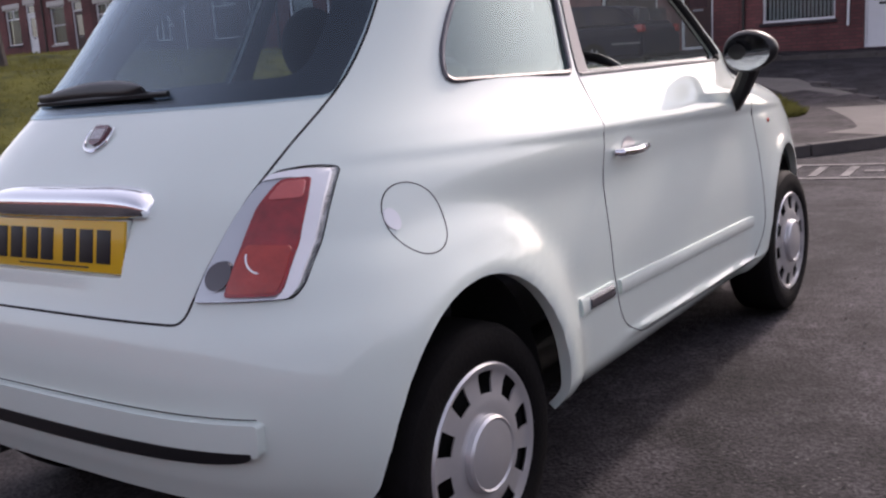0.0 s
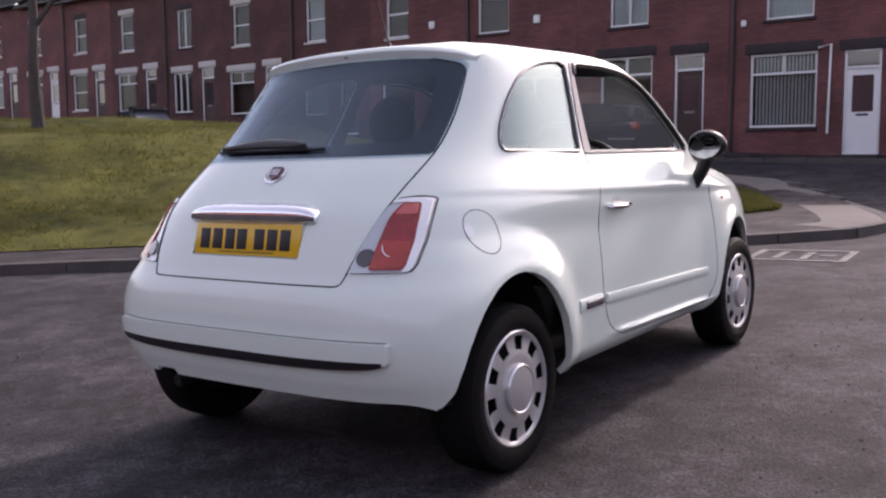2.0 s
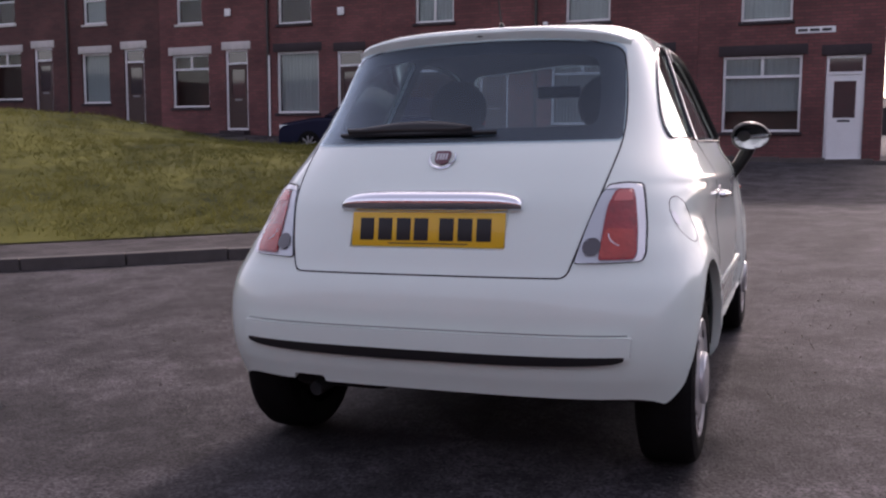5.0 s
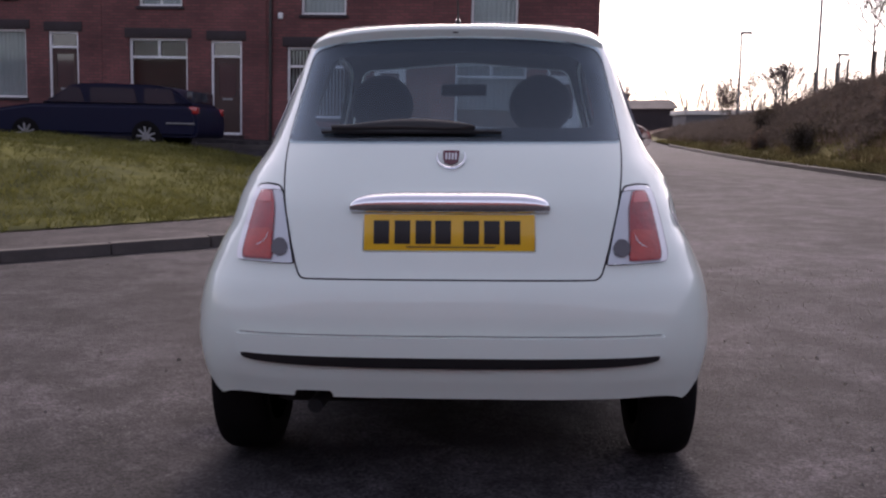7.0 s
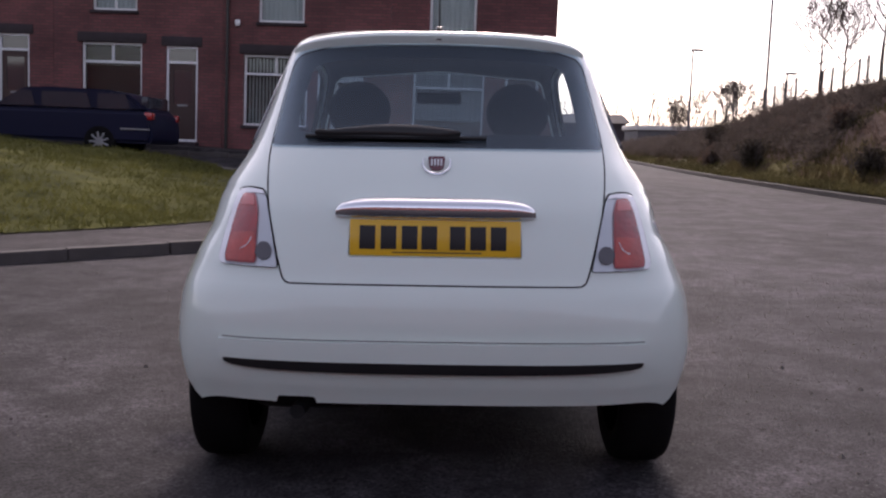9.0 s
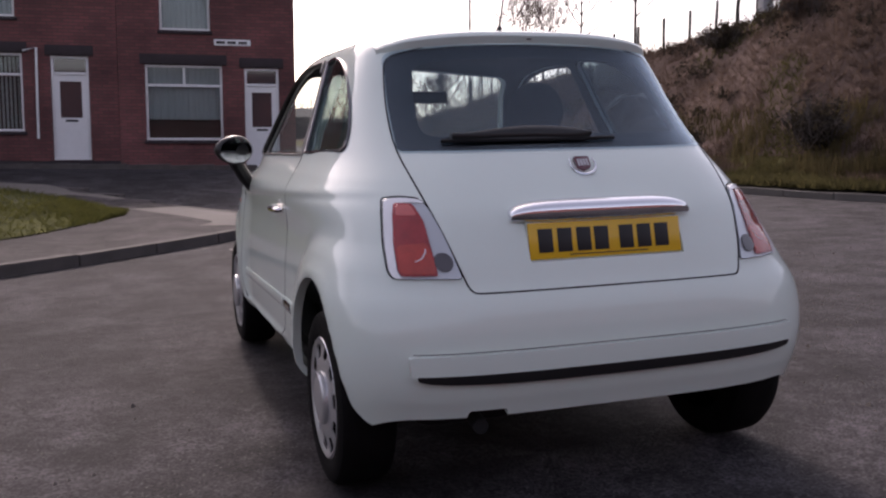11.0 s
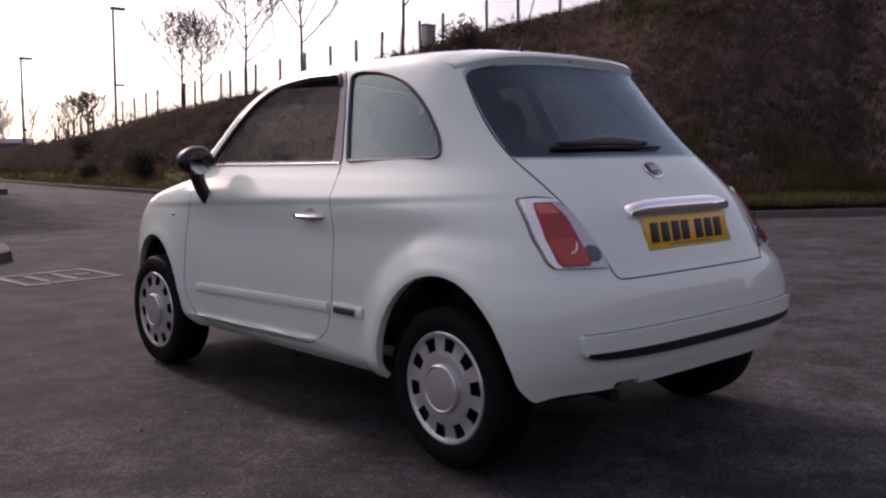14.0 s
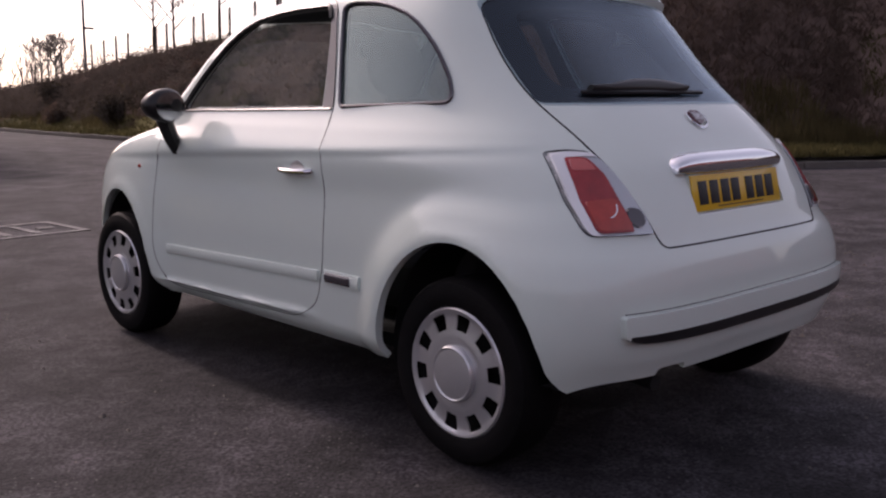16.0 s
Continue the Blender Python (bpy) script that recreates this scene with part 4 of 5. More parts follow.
# brown of the door leaves, also of the sheets painting unlit rooms
DOOR_AND_ROOM_SHADE = material("dark_brown_door_and_room_shade", (0.040, 0.018, 0.016), 0.5, vary=0.2, scale=6)
POLE = material("grey_painted_pole", (0.10, 0.10, 0.11), 0.7, vary=0.15, scale=8)
GREYMETAL = material("galvanised_steel", (0.22, 0.22, 0.23), 0.5, 0.6, vary=0.15, scale=8)
POSTGREEN = material("dark_fence_post", (0.035, 0.035, 0.032), 0.7, vary=0.2, scale=8)
WIRE = material("fence_mesh_wire", (0.16, 0.165, 0.16), 0.6, 0.3)
BLUECAR = material("dark_blue_car_paint", (0.005, 0.007, 0.026), 0.4, coat=0.04, spec=0.15, vary=0.05, scale=3)
CARPANE = material("dark_car_glass", (0.022, 0.025, 0.038), 0.15, spec=0.5)
SILVERCAR = material("silver_car_paint", (0.16, 0.175, 0.21), 0.4, 0.3, coat=0.5, vary=0.04, scale=3)
PALEWALL = material("pale_render", (0.55, 0.54, 0.52), 0.85, vary=0.1, scale=2)
GREYROOF = material("grey_sheet_roof", (0.10, 0.10, 0.11), 0.7, vary=0.2, scale=2)


# ---- the ground ----
def W(x, y, z):
    """A place given in the road's frame, in the world."""
    return TILT @ Vector((x, y, z))


KERB = [(-60, -38.6), (-30, -15.6), (-12, -1.7), (-7.0, 2.25), (-4.75, 3.78), (-2.4, 5.50), (-1.2, 6.50), (-0.35, 7.32), (0.15, 7.85), (0.42, 8.35), (0.42, 8.9), (0.15, 9.8), (-0.40, 11.2), (-1.25, 13.0), (-2.5, 14.6), (-4.6, 15.5), (-8, 15.8), (-60, 17.6)]
FOOT = [(70, -40), (30, -9.5), (18, 0.0), (13.2, 3.9), (11.4, 5.0), (10.0, 6.2), (9.1, 7.8), (8.6, 10.0), (8.3, 13.0), (8.1, 20.0), (8.3, 30.0), (9.2, 45.0), (10.8, 62.0), (14.0, 90.0), (22, 140)]


def base(x):
    """The street's height at the houses' front."""
    return float(np.interp(x, [-60.0, -25.0, -14.0, -8.5, -5.0, 2.65], [4.06, 1.96, 1.12, 0.66, 0.55, 0.30]))


def land(x, y):
    """Height of the ground over the road plane."""
    t = smoothstep(11.5, 17.5, y) * (1 - smoothstep(2.0, 8.0, x))
    return base(x) * t * (1 - 0.35 * smoothstep(-12, -20, x) * smoothstep(19.0, 17.5, y)) - 0.004


def gridded(xs, ys, height):
    bm = bmesh.new()
    rows = [[bm.verts.new(W(x, y, height(x, y))) for x in xs] for y in ys]
    for a, b in zip(rows, rows[1:]):
        for i in range(len(xs) - 1):
            bm.faces.new((a[i], a[i + 1], b[i + 1], b[i]))
    return bm


def structure(ob, label=""):
    return tagged(ob, label, kind="structure")


xs = [-900, -400, -200, -120, -80] + list(np.arange(-60, 30.1, 1.0)) + [40, 60, 100, 200, 400, 900]
ys = [-900, -400, -200, -100, -60, -40, -20, -10] + list(np.arange(-5, 40.1, 1.0)) + [45, 50, 60, 80, 110, 160, 300, 600, 1200]
structure(part("road", gridded(xs, ys, land), ASPHALT, None), "worn grey asphalt road with loose grit and stains")


def filled(outline, height, mat, name, cell=0.8):
    """A flat area within an outline, draped over the height."""
    bm = bmesh.new()
    vs = [bm.verts.new((p[0], p[1], 0)) for p in outline]
    f = bm.faces.new(vs)
    bmesh.ops.triangulate(bm, faces=[f])
    for _ in range(5):
        long = [e for e in bm.edges if e.calc_length() > cell * 2]
        if not long:
            break
        bmesh.ops.subdivide_edges(bm, edges=long, cuts=1)
        bmesh.ops.triangulate(bm, faces=bm.faces[:])
    for v in bm.verts:
        v.co = W(v.co.x, v.co.y, height(v.co.x, v.co.y))
    bmesh.ops.recalc_face_normals(bm, faces=bm.faces)
    if sum(f.normal.z for f in bm.faces) < 0:
        bmesh.ops.reverse_faces(bm, faces=bm.faces)
    return part(name, bm, mat, None)


def island(x, y):
    return max(land(x, y), 0.0) + 0.098


def line_at(line, x):
    return float(np.interp(x, [p[0] for p in line], [p[1] for p in line]))


def offset_line(line, d):
    """The line moved to its left by d."""
    out = []
    for i, p in enumerate(line):
        a, b = Vector(line[max(i - 1, 0)]), Vector(line[min(i + 1, len(line) - 1)])
        t = (b - a).normalized()
        out.append((p[0] - t.y * d, p[1] + t.x * d))
    return out


near_kerb = KERB[1:-1]
structure(filled([(-30, 16.5)] + offset_line(near_kerb, 0.10), island, PATH_TAR, "footpath", 1.0), "dark tarmac footpath along the kerb")
back = KERB[8:17]
pale = offset_line(back, 0.13) + offset_line(back, 0.80)[::-1]
structure(filled(pale, lambda x, y: island(x, y) + 0.004, PAVING, "paving", 0.6), "pale concrete paving at the corner")

# grass: from the footpath's edge up to the street before the houses
G_FRONT = [(-60, -36.7), (-30, -13.8), (-12, 0.05), (-7.0, 4.0), (-4.75, 5.55), (-3.2, 6.85), (-2.3, 8.0), (-1.75, 9.1), (-1.35, 10.35)]
G_BACK = [(-60, 16.4), (-8, 14.7), (-4.9, 14.4), (-3.3, 13.6), (-2.2, 12.3), (-1.7, 11.3), (-1.35, 10.36)]


def turf(x, y):
    f, b = line_at(G_FRONT, x), line_at(G_BACK, x)
    t = min(1.0, max(0.0, (y - f) / max(b - f, 0.05)))
    if t > 0.999:
        return island(x, y) + 0.012
    top = base(x) * smoothstep(8.5, 17.0, b) * (1 - 0.35 * smoothstep(-12, -20, x) * smoothstep(19.0, 17.5, b)) + 0.19
    rise = math.sin(math.pi / 2 * t ** 0.85)
    lump = 0.10 * noise.noise(Vector((x * 0.35, y * 0.35, 3.1))) + 0.05 * noise.noise(Vector((x * 1.1, y * 1.1, 7.7)))
    edge = smoothstep(0.0, 0.10, t) * smoothstep(1.0, 0.90, t)
    rise *= smoothstep(-1.4, -5.8, x)
    return max(island(x, y) + 0.012, 0.112 + max(0.0, top - 0.1) * rise + lump * edge + edge * (0.11 * smoothstep(0.0, 5.0, b - f) + 0.22 * smoothstep(-5.0, -10.0, x) + 0.30 * smoothstep(-10.0, -18.0, x) + 0.30 * smoothstep(-14.0, -20.0, x) + 0.20 * smoothstep(-9.5, -14.0, x)) * smoothstep(0.05, 0.6, t))


bm, cols = bmesh.new(), []
for x in list(np.linspace(-60, -24, 25)) + list(np.linspace(-23.5, -1.36, 90)):
    f, b = line_at(G_FRONT, x), line_at(G_BACK, x)
    cols.append([bm.verts.new(W(x, y, turf(x, y))) for y in f + (b - f) * np.linspace(0, 1, 46)])
for a, b in zip(cols, cols[1:]):
    for k in range(45):
        bm.faces.new((a[k], b[k], b[k + 1], a[k + 1]))
structure(part("grass", bm, GRASS, None), "rough yellow-green grass on a rising mound")


def blades(name, places, mat, label, high, thin, lean=0.5):
    """Many small upright blades, three at each place, in one mesh."""
    rng = random.Random(5)
    verts, faces = [], []
    for p in places:
        for _ in range(3):
            a, h = rng.uniform(0, 6.283), high * rng.uniform(0.5, 1.3)
            s, c = math.sin(a), math.cos(a)
            o = Vector((rng.uniform(-0.06, 0.06), rng.uniform(-0.06, 0.06), -0.01))
            k = len(verts)
            w = thin * rng.uniform(0.6, 1.4)
            verts += [p + o + Vector((c * w, s * w, 0)), p + o - Vector((c * w, s * w, 0)), p + o + Vector((rng.uniform(-lean, lean) * h, rng.uniform(-lean, lean) * h, h))]
            faces.append((k, k + 1, k + 2))
    me = bpy.data.meshes.new(name)
    me.from_pydata(verts, [], faces)
    me.materials.append(mat)
    return tagged(new(name, me), label, kind="stuff")


rng = random.Random(11)
spots = []
while len(spots) < 30000:
    x = -1.4 - 26 * rng.random() ** 1.3
    f, b = line_at(G_FRONT, x), line_at(G_BACK, x)
    y = f + (b - f) * rng.random()
    if noise.noise(Vector((x * 0.6, y * 0.6, 1.0))) + 0.62 > rng.random() * 0.9:
        spots.append(W(x, y, turf(x, y)))
blades("grass_tufts", spots, BLADES, "tufts of rough winter grass", 0.075, 0.008, 1.3)


# kerbstones, each on its own
def stones(name, line, label, length=0.915, tall=0.105, mat=KERBSTONE):
    kerb = thing(name, Matrix.Identity(4), label, "", kind="structure")
    bm = bmesh.new()
    box(bm, -length / 2 + 0.004, length / 2 - 0.004, -0.0625, 0.0625, -0.12, tall, 0.012)
    me = bpy.data.meshes.new("kerbstone")
    bm.to_mesh(me)
    bm.free()
    me.materials.append(mat)
    pts = [Vector((*p, 0)) for p in line]
    run = [0.0]
    for a, b in zip(pts, pts[1:]):
        run.append(run[-1] + (b - a).length)
    n = int(run[-1] / length)
    for i in range(n):
        d = (i + 0.5) * length
        at = lambda s: Vector((np.interp(s, run, [p.x for p in pts]), np.interp(s, run, [p.y for p in pts]), 0))  # noqa: E731
        a, b = at(d - length / 2), at(d + length / 2)
        c = (a + b) / 2
        ob = new("kerbstone", me)
        ob.parent = kerb
        ob.matrix_world = TILT @ Matrix.Translation((c.x, c.y, max(land(c.x, c.y), 0) + rng.uniform(-0.006, 0.006))) @ pose(0, 0, 0, 0, 0, math.degrees(math.atan2(b.y - a.y, b.x - a.x)) + rng.uniform(-0.6, 0.6))
    return kerb


stones("kerb", offset_line(spline(KERB[2:15], False, 5), 0.0625), "grey concrete kerb round the grass corner")
stones("far_kerb", offset_line(spline(FOOT[2:12], False, 5), 0.06), "pale concrete kerb at the foot of the bank", mat=PAVING)

# worn white marking on the road
mark = thing("road_marking", TILT @ pose(0.08, 6.25, 0.0, 0, 0, 4), "worn white painted box on the asphalt", "road marking")
for x0, x1, y0, y1 in ((-0.44, 0.44, 0.33, 0.41), (-0.44, 0.44, -0.41, -0.33), (-0.44, -0.37, -0.33, 0.33), (0.37, 0.44, -0.33, 0.33), (-0.22, -0.15, -0.27, 0.27), (0.02, 0.09, -0.27, 0.27), (0.16, 0.30, -0.05, 0.05)):
    part("marking_bar", cube(x0, x1, y0, y1, -0.003, 0.004), ROADPAINT, mark, smooth=False)

# loose grit and bits on the road
r3 = random.Random(21)
verts, faces = [], []
for _ in range(5200):
    x, y = (r3.uniform(-9, 8), r3.uniform(-2.5, 9)) if r3.random() < 0.45 else (r3.gauss(3.2, 1.3), r3.uniform(-2.0, 4.5))
    if y > line_at(KERB[:10], x) - 0.1 or abs(x) < 0.9 and y > -0.6:
        continue
    e, k, p = r3.uniform(0.003, 0.009) * (2.0 if r3.random() < 0.03 else 1.0), len(verts), W(x, y, land(x, y))
    verts += [p + Vector((r3.uniform(-e, e), r3.uniform(-e, e), 0)) for _ in range(3)] + [p + Vector((0, 0, e))]
    verts[k], verts[k + 1], verts[k + 2] = p + Vector((e, 0, 0)), p + Vector((-e * 0.6, e * 0.9, 0)), p + Vector((-e * 0.5, -e, 0))
    faces += [(k, k + 1, k + 3), (k + 1, k + 2, k + 3), (k + 2, k, k + 3)]
me = bpy.data.meshes.new("road_grit")
me.from_pydata(verts, [], faces)
me.materials.append(PAVING)
tagged(new("road_grit", me), "loose pale grit scattered on the asphalt", kind="stuff")

# ---- the bank on the far side of the road ----
CREST = ([-40, -10, 0, 4, 8.8, 13.2, 16.2, 18.9, 23.7, 29.2, 35, 45, 60, 90, 140], [9.0, 8.6, 7.4, 6.0, 4.55, 3.90, 3.52, 3.22, 2.78, 2.25, 1.65, 1.10, 0.80, 0.6, 0.5])
DEEP = ([-10, 0, 8.8, 13.2, 16.2, 18.9, 23.7, 29.2, 40, 60], [9.5, 8.8, 7.4, 6.5, 6.2, 5.85, 5.0, 4.1, 3.8, 4.2])   # from the foot to the fence
PROFILE = ([0.0, 0.1, 0.2, 0.32, 0.5, 0.7, 0.86, 1.0, 1.4, 3.0, 9.0], [0.02, 0.035, 0.09, 0.24, 0.53, 0.80, 0.95, 1.0, 1.02, 1.03, 1.05])
SLANT = (0.9, 0.436)  # way up the bank, seen from above


def bank_at(px, py, d, nx, ny):
    x, y = px + SLANT[0] * d, py + SLANT[1] * d
    d = d * max(0.5, nx * SLANT[0] + ny * SLANT[1])
    u = d / float(np.interp(py, *DEEP))
    h = 0.06 + float(np.interp(py, *CREST)) * float(np.interp(u, *PROFILE))
    rough = smoothstep(0.6, 3.0, d) * (1 - 0.75 * smoothstep(0.75, 0.95, u) * (1 - smoothstep(2.0, 6.0, u)))
    h += rough * (0.26 * noise.noise(Vector((x * 0.28, y * 0.28, 0.3))) + 0.14 * noise.noise(Vector((x * 0.9, y * 0.9, 5.0))) + 0.05 * noise.noise(Vector((x * 2.3, y * 2.3, 8.0))))
    return W(x, y, h)


foot = spline(FOOT, False, 14)
foot_n = []
for i, p in enumerate(foot):
    t = (Vector(foot[min(i + 1, len(foot) - 1)]) - Vector(foot[max(i - 1, 0)])).normalized()
    foot_n.append((t.y, -t.x) if t.y * 1.0 - t.x * 0.0 > -2 else (0, 0))
bm, rows = bmesh.new(), []
ds = list(np.arange(0.0, 9.0, 0.3)) + [9.5, 10.5, 12, 14, 18, 30, 60]
for (px, py), (nx, ny) in zip(foot, foot_n):
    rows.append([bm.verts.new(bank_at(px, py, d + 0.12, nx, ny)) for d in ds])
for a, b in zip(rows, rows[1:]):
    for k in range(len(ds) - 1):
        bm.faces.new((a[k], a[k + 1], b[k + 1], b[k])).material_index = int(ds[k] < 1.5)
structure(part("bank", bm, [EARTH, VERGE], None), "steep brown earth bank with dead growth")


def bank_spot(i, d):
    k = min(int(i), len(foot) - 2)
    f = i - k
    px, py = foot[k][0] * (1 - f) + foot[k + 1][0] * f, foot[k][1] * (1 - f) + foot[k + 1][1] * f
    nx, ny = foot_n[k][0] * (1 - f) + foot_n[k + 1][0] * f, foot_n[k][1] * (1 - f) + foot_n[k + 1][1] * f
    return bank_at(px, py, d, nx, ny), Vector((px, py))


dead, green, reeds = [], [], []
for _ in range(46000):
    i, d = rng.uniform(14 * 1.3, 14 * 11.5), 9.0 * rng.random() ** 1.2
    p, q = bank_spot(i, d)
    patch = noise.noise(Vector((p.x * 0.35, p.y * 0.35, 9.0)))
    if d < 0.5 + 0.7 * (patch + 0.5) or patch > 0.30:
        green.append(p)
    elif d < 2.6 and noise.noise(Vector((p.x * 0.8, p.y * 0.8, 2.0))) > -0.12:
        reeds.append(p)
    else:
        dead.append(p)
blades("bank_growth", dead, DEAD, "dead brown bracken and brambles on the bank", 0.17, 0.014, 1.3)
blades("bank_scrub", green, SCRUB, "low olive scrub and grass at the bank's foot", 0.13, 0.016, 1.0)
blades("reeds", reeds, REED, "pale dry reeds and tall grass at the bank's foot", 0.30, 0.011, 0.35)


# ---- trees, shrubs ----
def grow(bm_thick, bm_thin, start, way, length, radius, depth, r):
    """Limbs that fork into twigs."""
    pts, d = [start], way.normalized()
    for k in range(4):
        d = (d + Vector((r.uniform(-1, 1), r.uniform(-1, 1), r.uniform(-0.4, 0.9))) * 0.13).normalized()
        pts.append(pts[-1] + d * length / 4)
    radius = max(radius, 0.0075)
    tube(bm_thick if radius > 0.012 else bm_thin, pts, [radius * (1 - 0.11 * k) for k in range(5)], 6 if radius > 0.012 else 3, cap=False)
    if depth == 0:
        return
    for k in range(r.choice((3, 4, 4))):
        at = pts[r.choice((2, 3, 4, 4))]
        side = Vector((r.uniform(-1, 1), r.uniform(-1, 1), r.uniform(0.1, 0.9))).normalized()
        grow(bm_thick, bm_thin, at, d * 0.75 + side * 0.75, length * r.uniform(0.55, 0.78), radius * 0.55, depth - 1, r)


def bare_tree(at, high, seed, label, trunk_share=0.42, depth=4, radius=0.075):
    """A straight leader with limbs that sweep upwards and fork into fine twigs."""
    r = random.Random(seed)
    tree = thing("tree", Matrix.Translation(at), label, "tree", "bare trees")
    thick, thin, trunk = bmesh.new(), bmesh.new(), bmesh.new()
    pts = [Vector((0, 0, -0.2))]
    for k in range(1, 10):
        pts.append(Vector((pts[-1].x + r.uniform(-0.012, 0.012) * high * 0.5, pts[-1].y + r.uniform(-0.012, 0.012) * high * 0.5, high * 0.90 * k / 9)))
    tube(trunk, pts, [radius * 1.25] + [radius * (1.0 - 0.098 * k) for k in range(9)], 9)
    for k in range(13):
        f = trunk_share + (0.92 - trunk_share) * k / 12
        a = 2.4 * k + r.uniform(-0.4, 0.4)
        p = pts[min(9, max(1, round(f * 9 / 0.9)))]
        grow(thick, thin, p, Vector((math.cos(a), math.sin(a), r.uniform(0.75, 1.35))), high * (0.40 - 0.22 * (k / 12)) * r.uniform(0.8, 1.15), radius * (0.46 - 0.20 * k / 12), depth - 2, r)
    grow(thick, thin, pts[-1], Vector((0, 0, 1)), high * 0.12, radius * 0.16, 2, r)
    part("trunk", trunk, BARK, tree)
    part("branchwork", thick, BARK, tree)
    part("crown", thin, TWIG, tree, "bare winter twigs")
    return tree


def top_of_bank(x, y):
    """Height of the bank's upper land near the fence."""
    best = min(range(len(foot)), key=lambda i: abs((x - foot[i][0]) * SLANT[1] - (y - foot[i][1]) * SLANT[0]))
    d = (x - foot[best][0]) * SLANT[0] + (y - foot[best][1]) * SLANT[1]
    return bank_at(*foot[best], d, *foot_n[best])


for n, (x, y, h) in enumerate(((12.80, 28.7, 2.9), (13.6, 29.6, 2.8), (12.85, 24.8, 3.7), (13.75, 22.6, 4.2), (14.3, 18.4, 4.8), (11.9, 35.5, 1.5), (12.6, 39.0, 1.5))):
    bare_tree(top_of_bank(x, y), h, 40 + n, "bare young tree on top of the bank", 0.32, 5, 0.052)


def shrub(at, high, wide, seed, label, mat=DEAD, n=26):
    r = random.Random(seed)
    s = thing("shrub", Matrix.Translation(at), label, "shrub", "shrubs by the road")
    stems, twigs = bmesh.new(), bmesh.new()
    verts, faces = [], []
    for _ in range(n):
        a, lean = r.uniform(0, 6.283), r.uniform(0.0, 1.0)
        way = Vector((math.cos(a) * lean * wide / high, math.sin(a) * lean * wide / high, 1)).normalized()
        L = high * r.uniform(0.55, 1.0)
        grow(stems, twigs, Vector((r.uniform(-0.2, 0.2) * wide, r.uniform(-0.2, 0.2) * wide, -0.15)), way, L * 0.6, 0.019, 2, r)
        for _ in range(60):
            p = way * L * r.uniform(0.25, 1.05) + Vector((r.uniform(-1, 1), r.uniform(-1, 1), r.uniform(-1, 1))) * 0.16 * wide
            p.z = max(p.z, 0.02)
            k, e = len(verts), 0.05 * r.uniform(0.6, 1.6)
            verts += [p + Vector((r.uniform(-e, e), r.uniform(-e, e), r.uniform(-e, e))) for _ in range(3)]
            faces.append((k, k + 1, k + 2))
    for b in (stems,):
        b.free()
    tagged(part("brushwood", twigs, TWIG, s), kind="stuff")
    me = bpy.data.meshes.new("foliage")
    me.from_pydata(verts, [], faces)
    tagged(part_mesh("foliage", me, mat, s, smooth=False), kind="stuff")
    return s


for n, (x, y, h, w, dark) in enumerate(((9.1, 13.2, 0.85, 0.8, 1), (10.2, 10.6, 1.0, 1.1, 1), (9.3, 17.0, 0.75, 0.9, 1), (9.0, 24.4, 0.9, 0.8, 1), (9.9, 31.0, 0.85, 1.2, 1), (9.0, 29.0, 0.6, 1.0, 0), (10.6, 22.0, 0.6, 1.0, 0), (13.2, 14.6, 0.8, 1.3, 0), (12.6, 16.6, 0.6, 1.2, 1))):
    shrub(top_of_bank(x, y), h, w, 70 + n, "dark tangled shrub at the foot of the bank" if dark else "leafless brown shrub on the bank", DARKBUSH if dark else DEAD)
shrub(W(17.3, 66.0, 1.2), 3.7, 2.2, 99, "wide leafless brown bush beside the far road", DEAD, 44)


def thicket(name, label, places, mat, seed):
    """Low tangled growth nobody could count: twigs and small dead leaves in one mesh each."""
    r = random.Random(seed)
    verts, faces = [], []
    for p, h in places:
        for _ in range(9):
            a, lean = r.uniform(0, 6.283), r.uniform(0.1, 0.9)
            way = Vector((math.cos(a) * lean, math.sin(a) * lean, 1)).normalized()
            L = h * r.uniform(0.6, 1.25)
            side = way.orthogonal().normalized() * 0.008
            k, o = len(verts), p + Vector((r.uniform(-0.3, 0.3), r.uniform(-0.3, 0.3), -0.05))
            bend = Vector((r.uniform(-0.2, 0.2), r.uniform(-0.2, 0.2), 0)) * L
            verts += [o - side, o + side, o + way * L * 0.55 + side * 0.7 + bend, o + way * L * 0.55 - side * 0.7 + bend, o + way * L + bend * 0.4]
            faces += [(k, k + 1, k + 2, k + 3), (k + 3, k + 2, k + 4)]
            for _ in range(13):
                q = o + way * L * r.uniform(0.1, 1.0) + Vector((r.uniform(-1, 1), r.uniform(-1, 1), r.uniform(-0.6, 0.6))) * 0.16 * h
                k, e = len(verts), 0.032 * r.uniform(0.5, 1.7)
                verts += [q + Vector((r.uniform(-e, e), r.uniform(-e, e), r.uniform(-e, e))) for _ in range(3)]
                faces.append((k, k + 1, k + 2))
    me = bpy.data.meshes.new(name)
    me.from_pydata([tuple(v) for v in verts], [], faces)
    me.materials.append(mat)
    return tagged(new(name, me), label, kind="stuff")


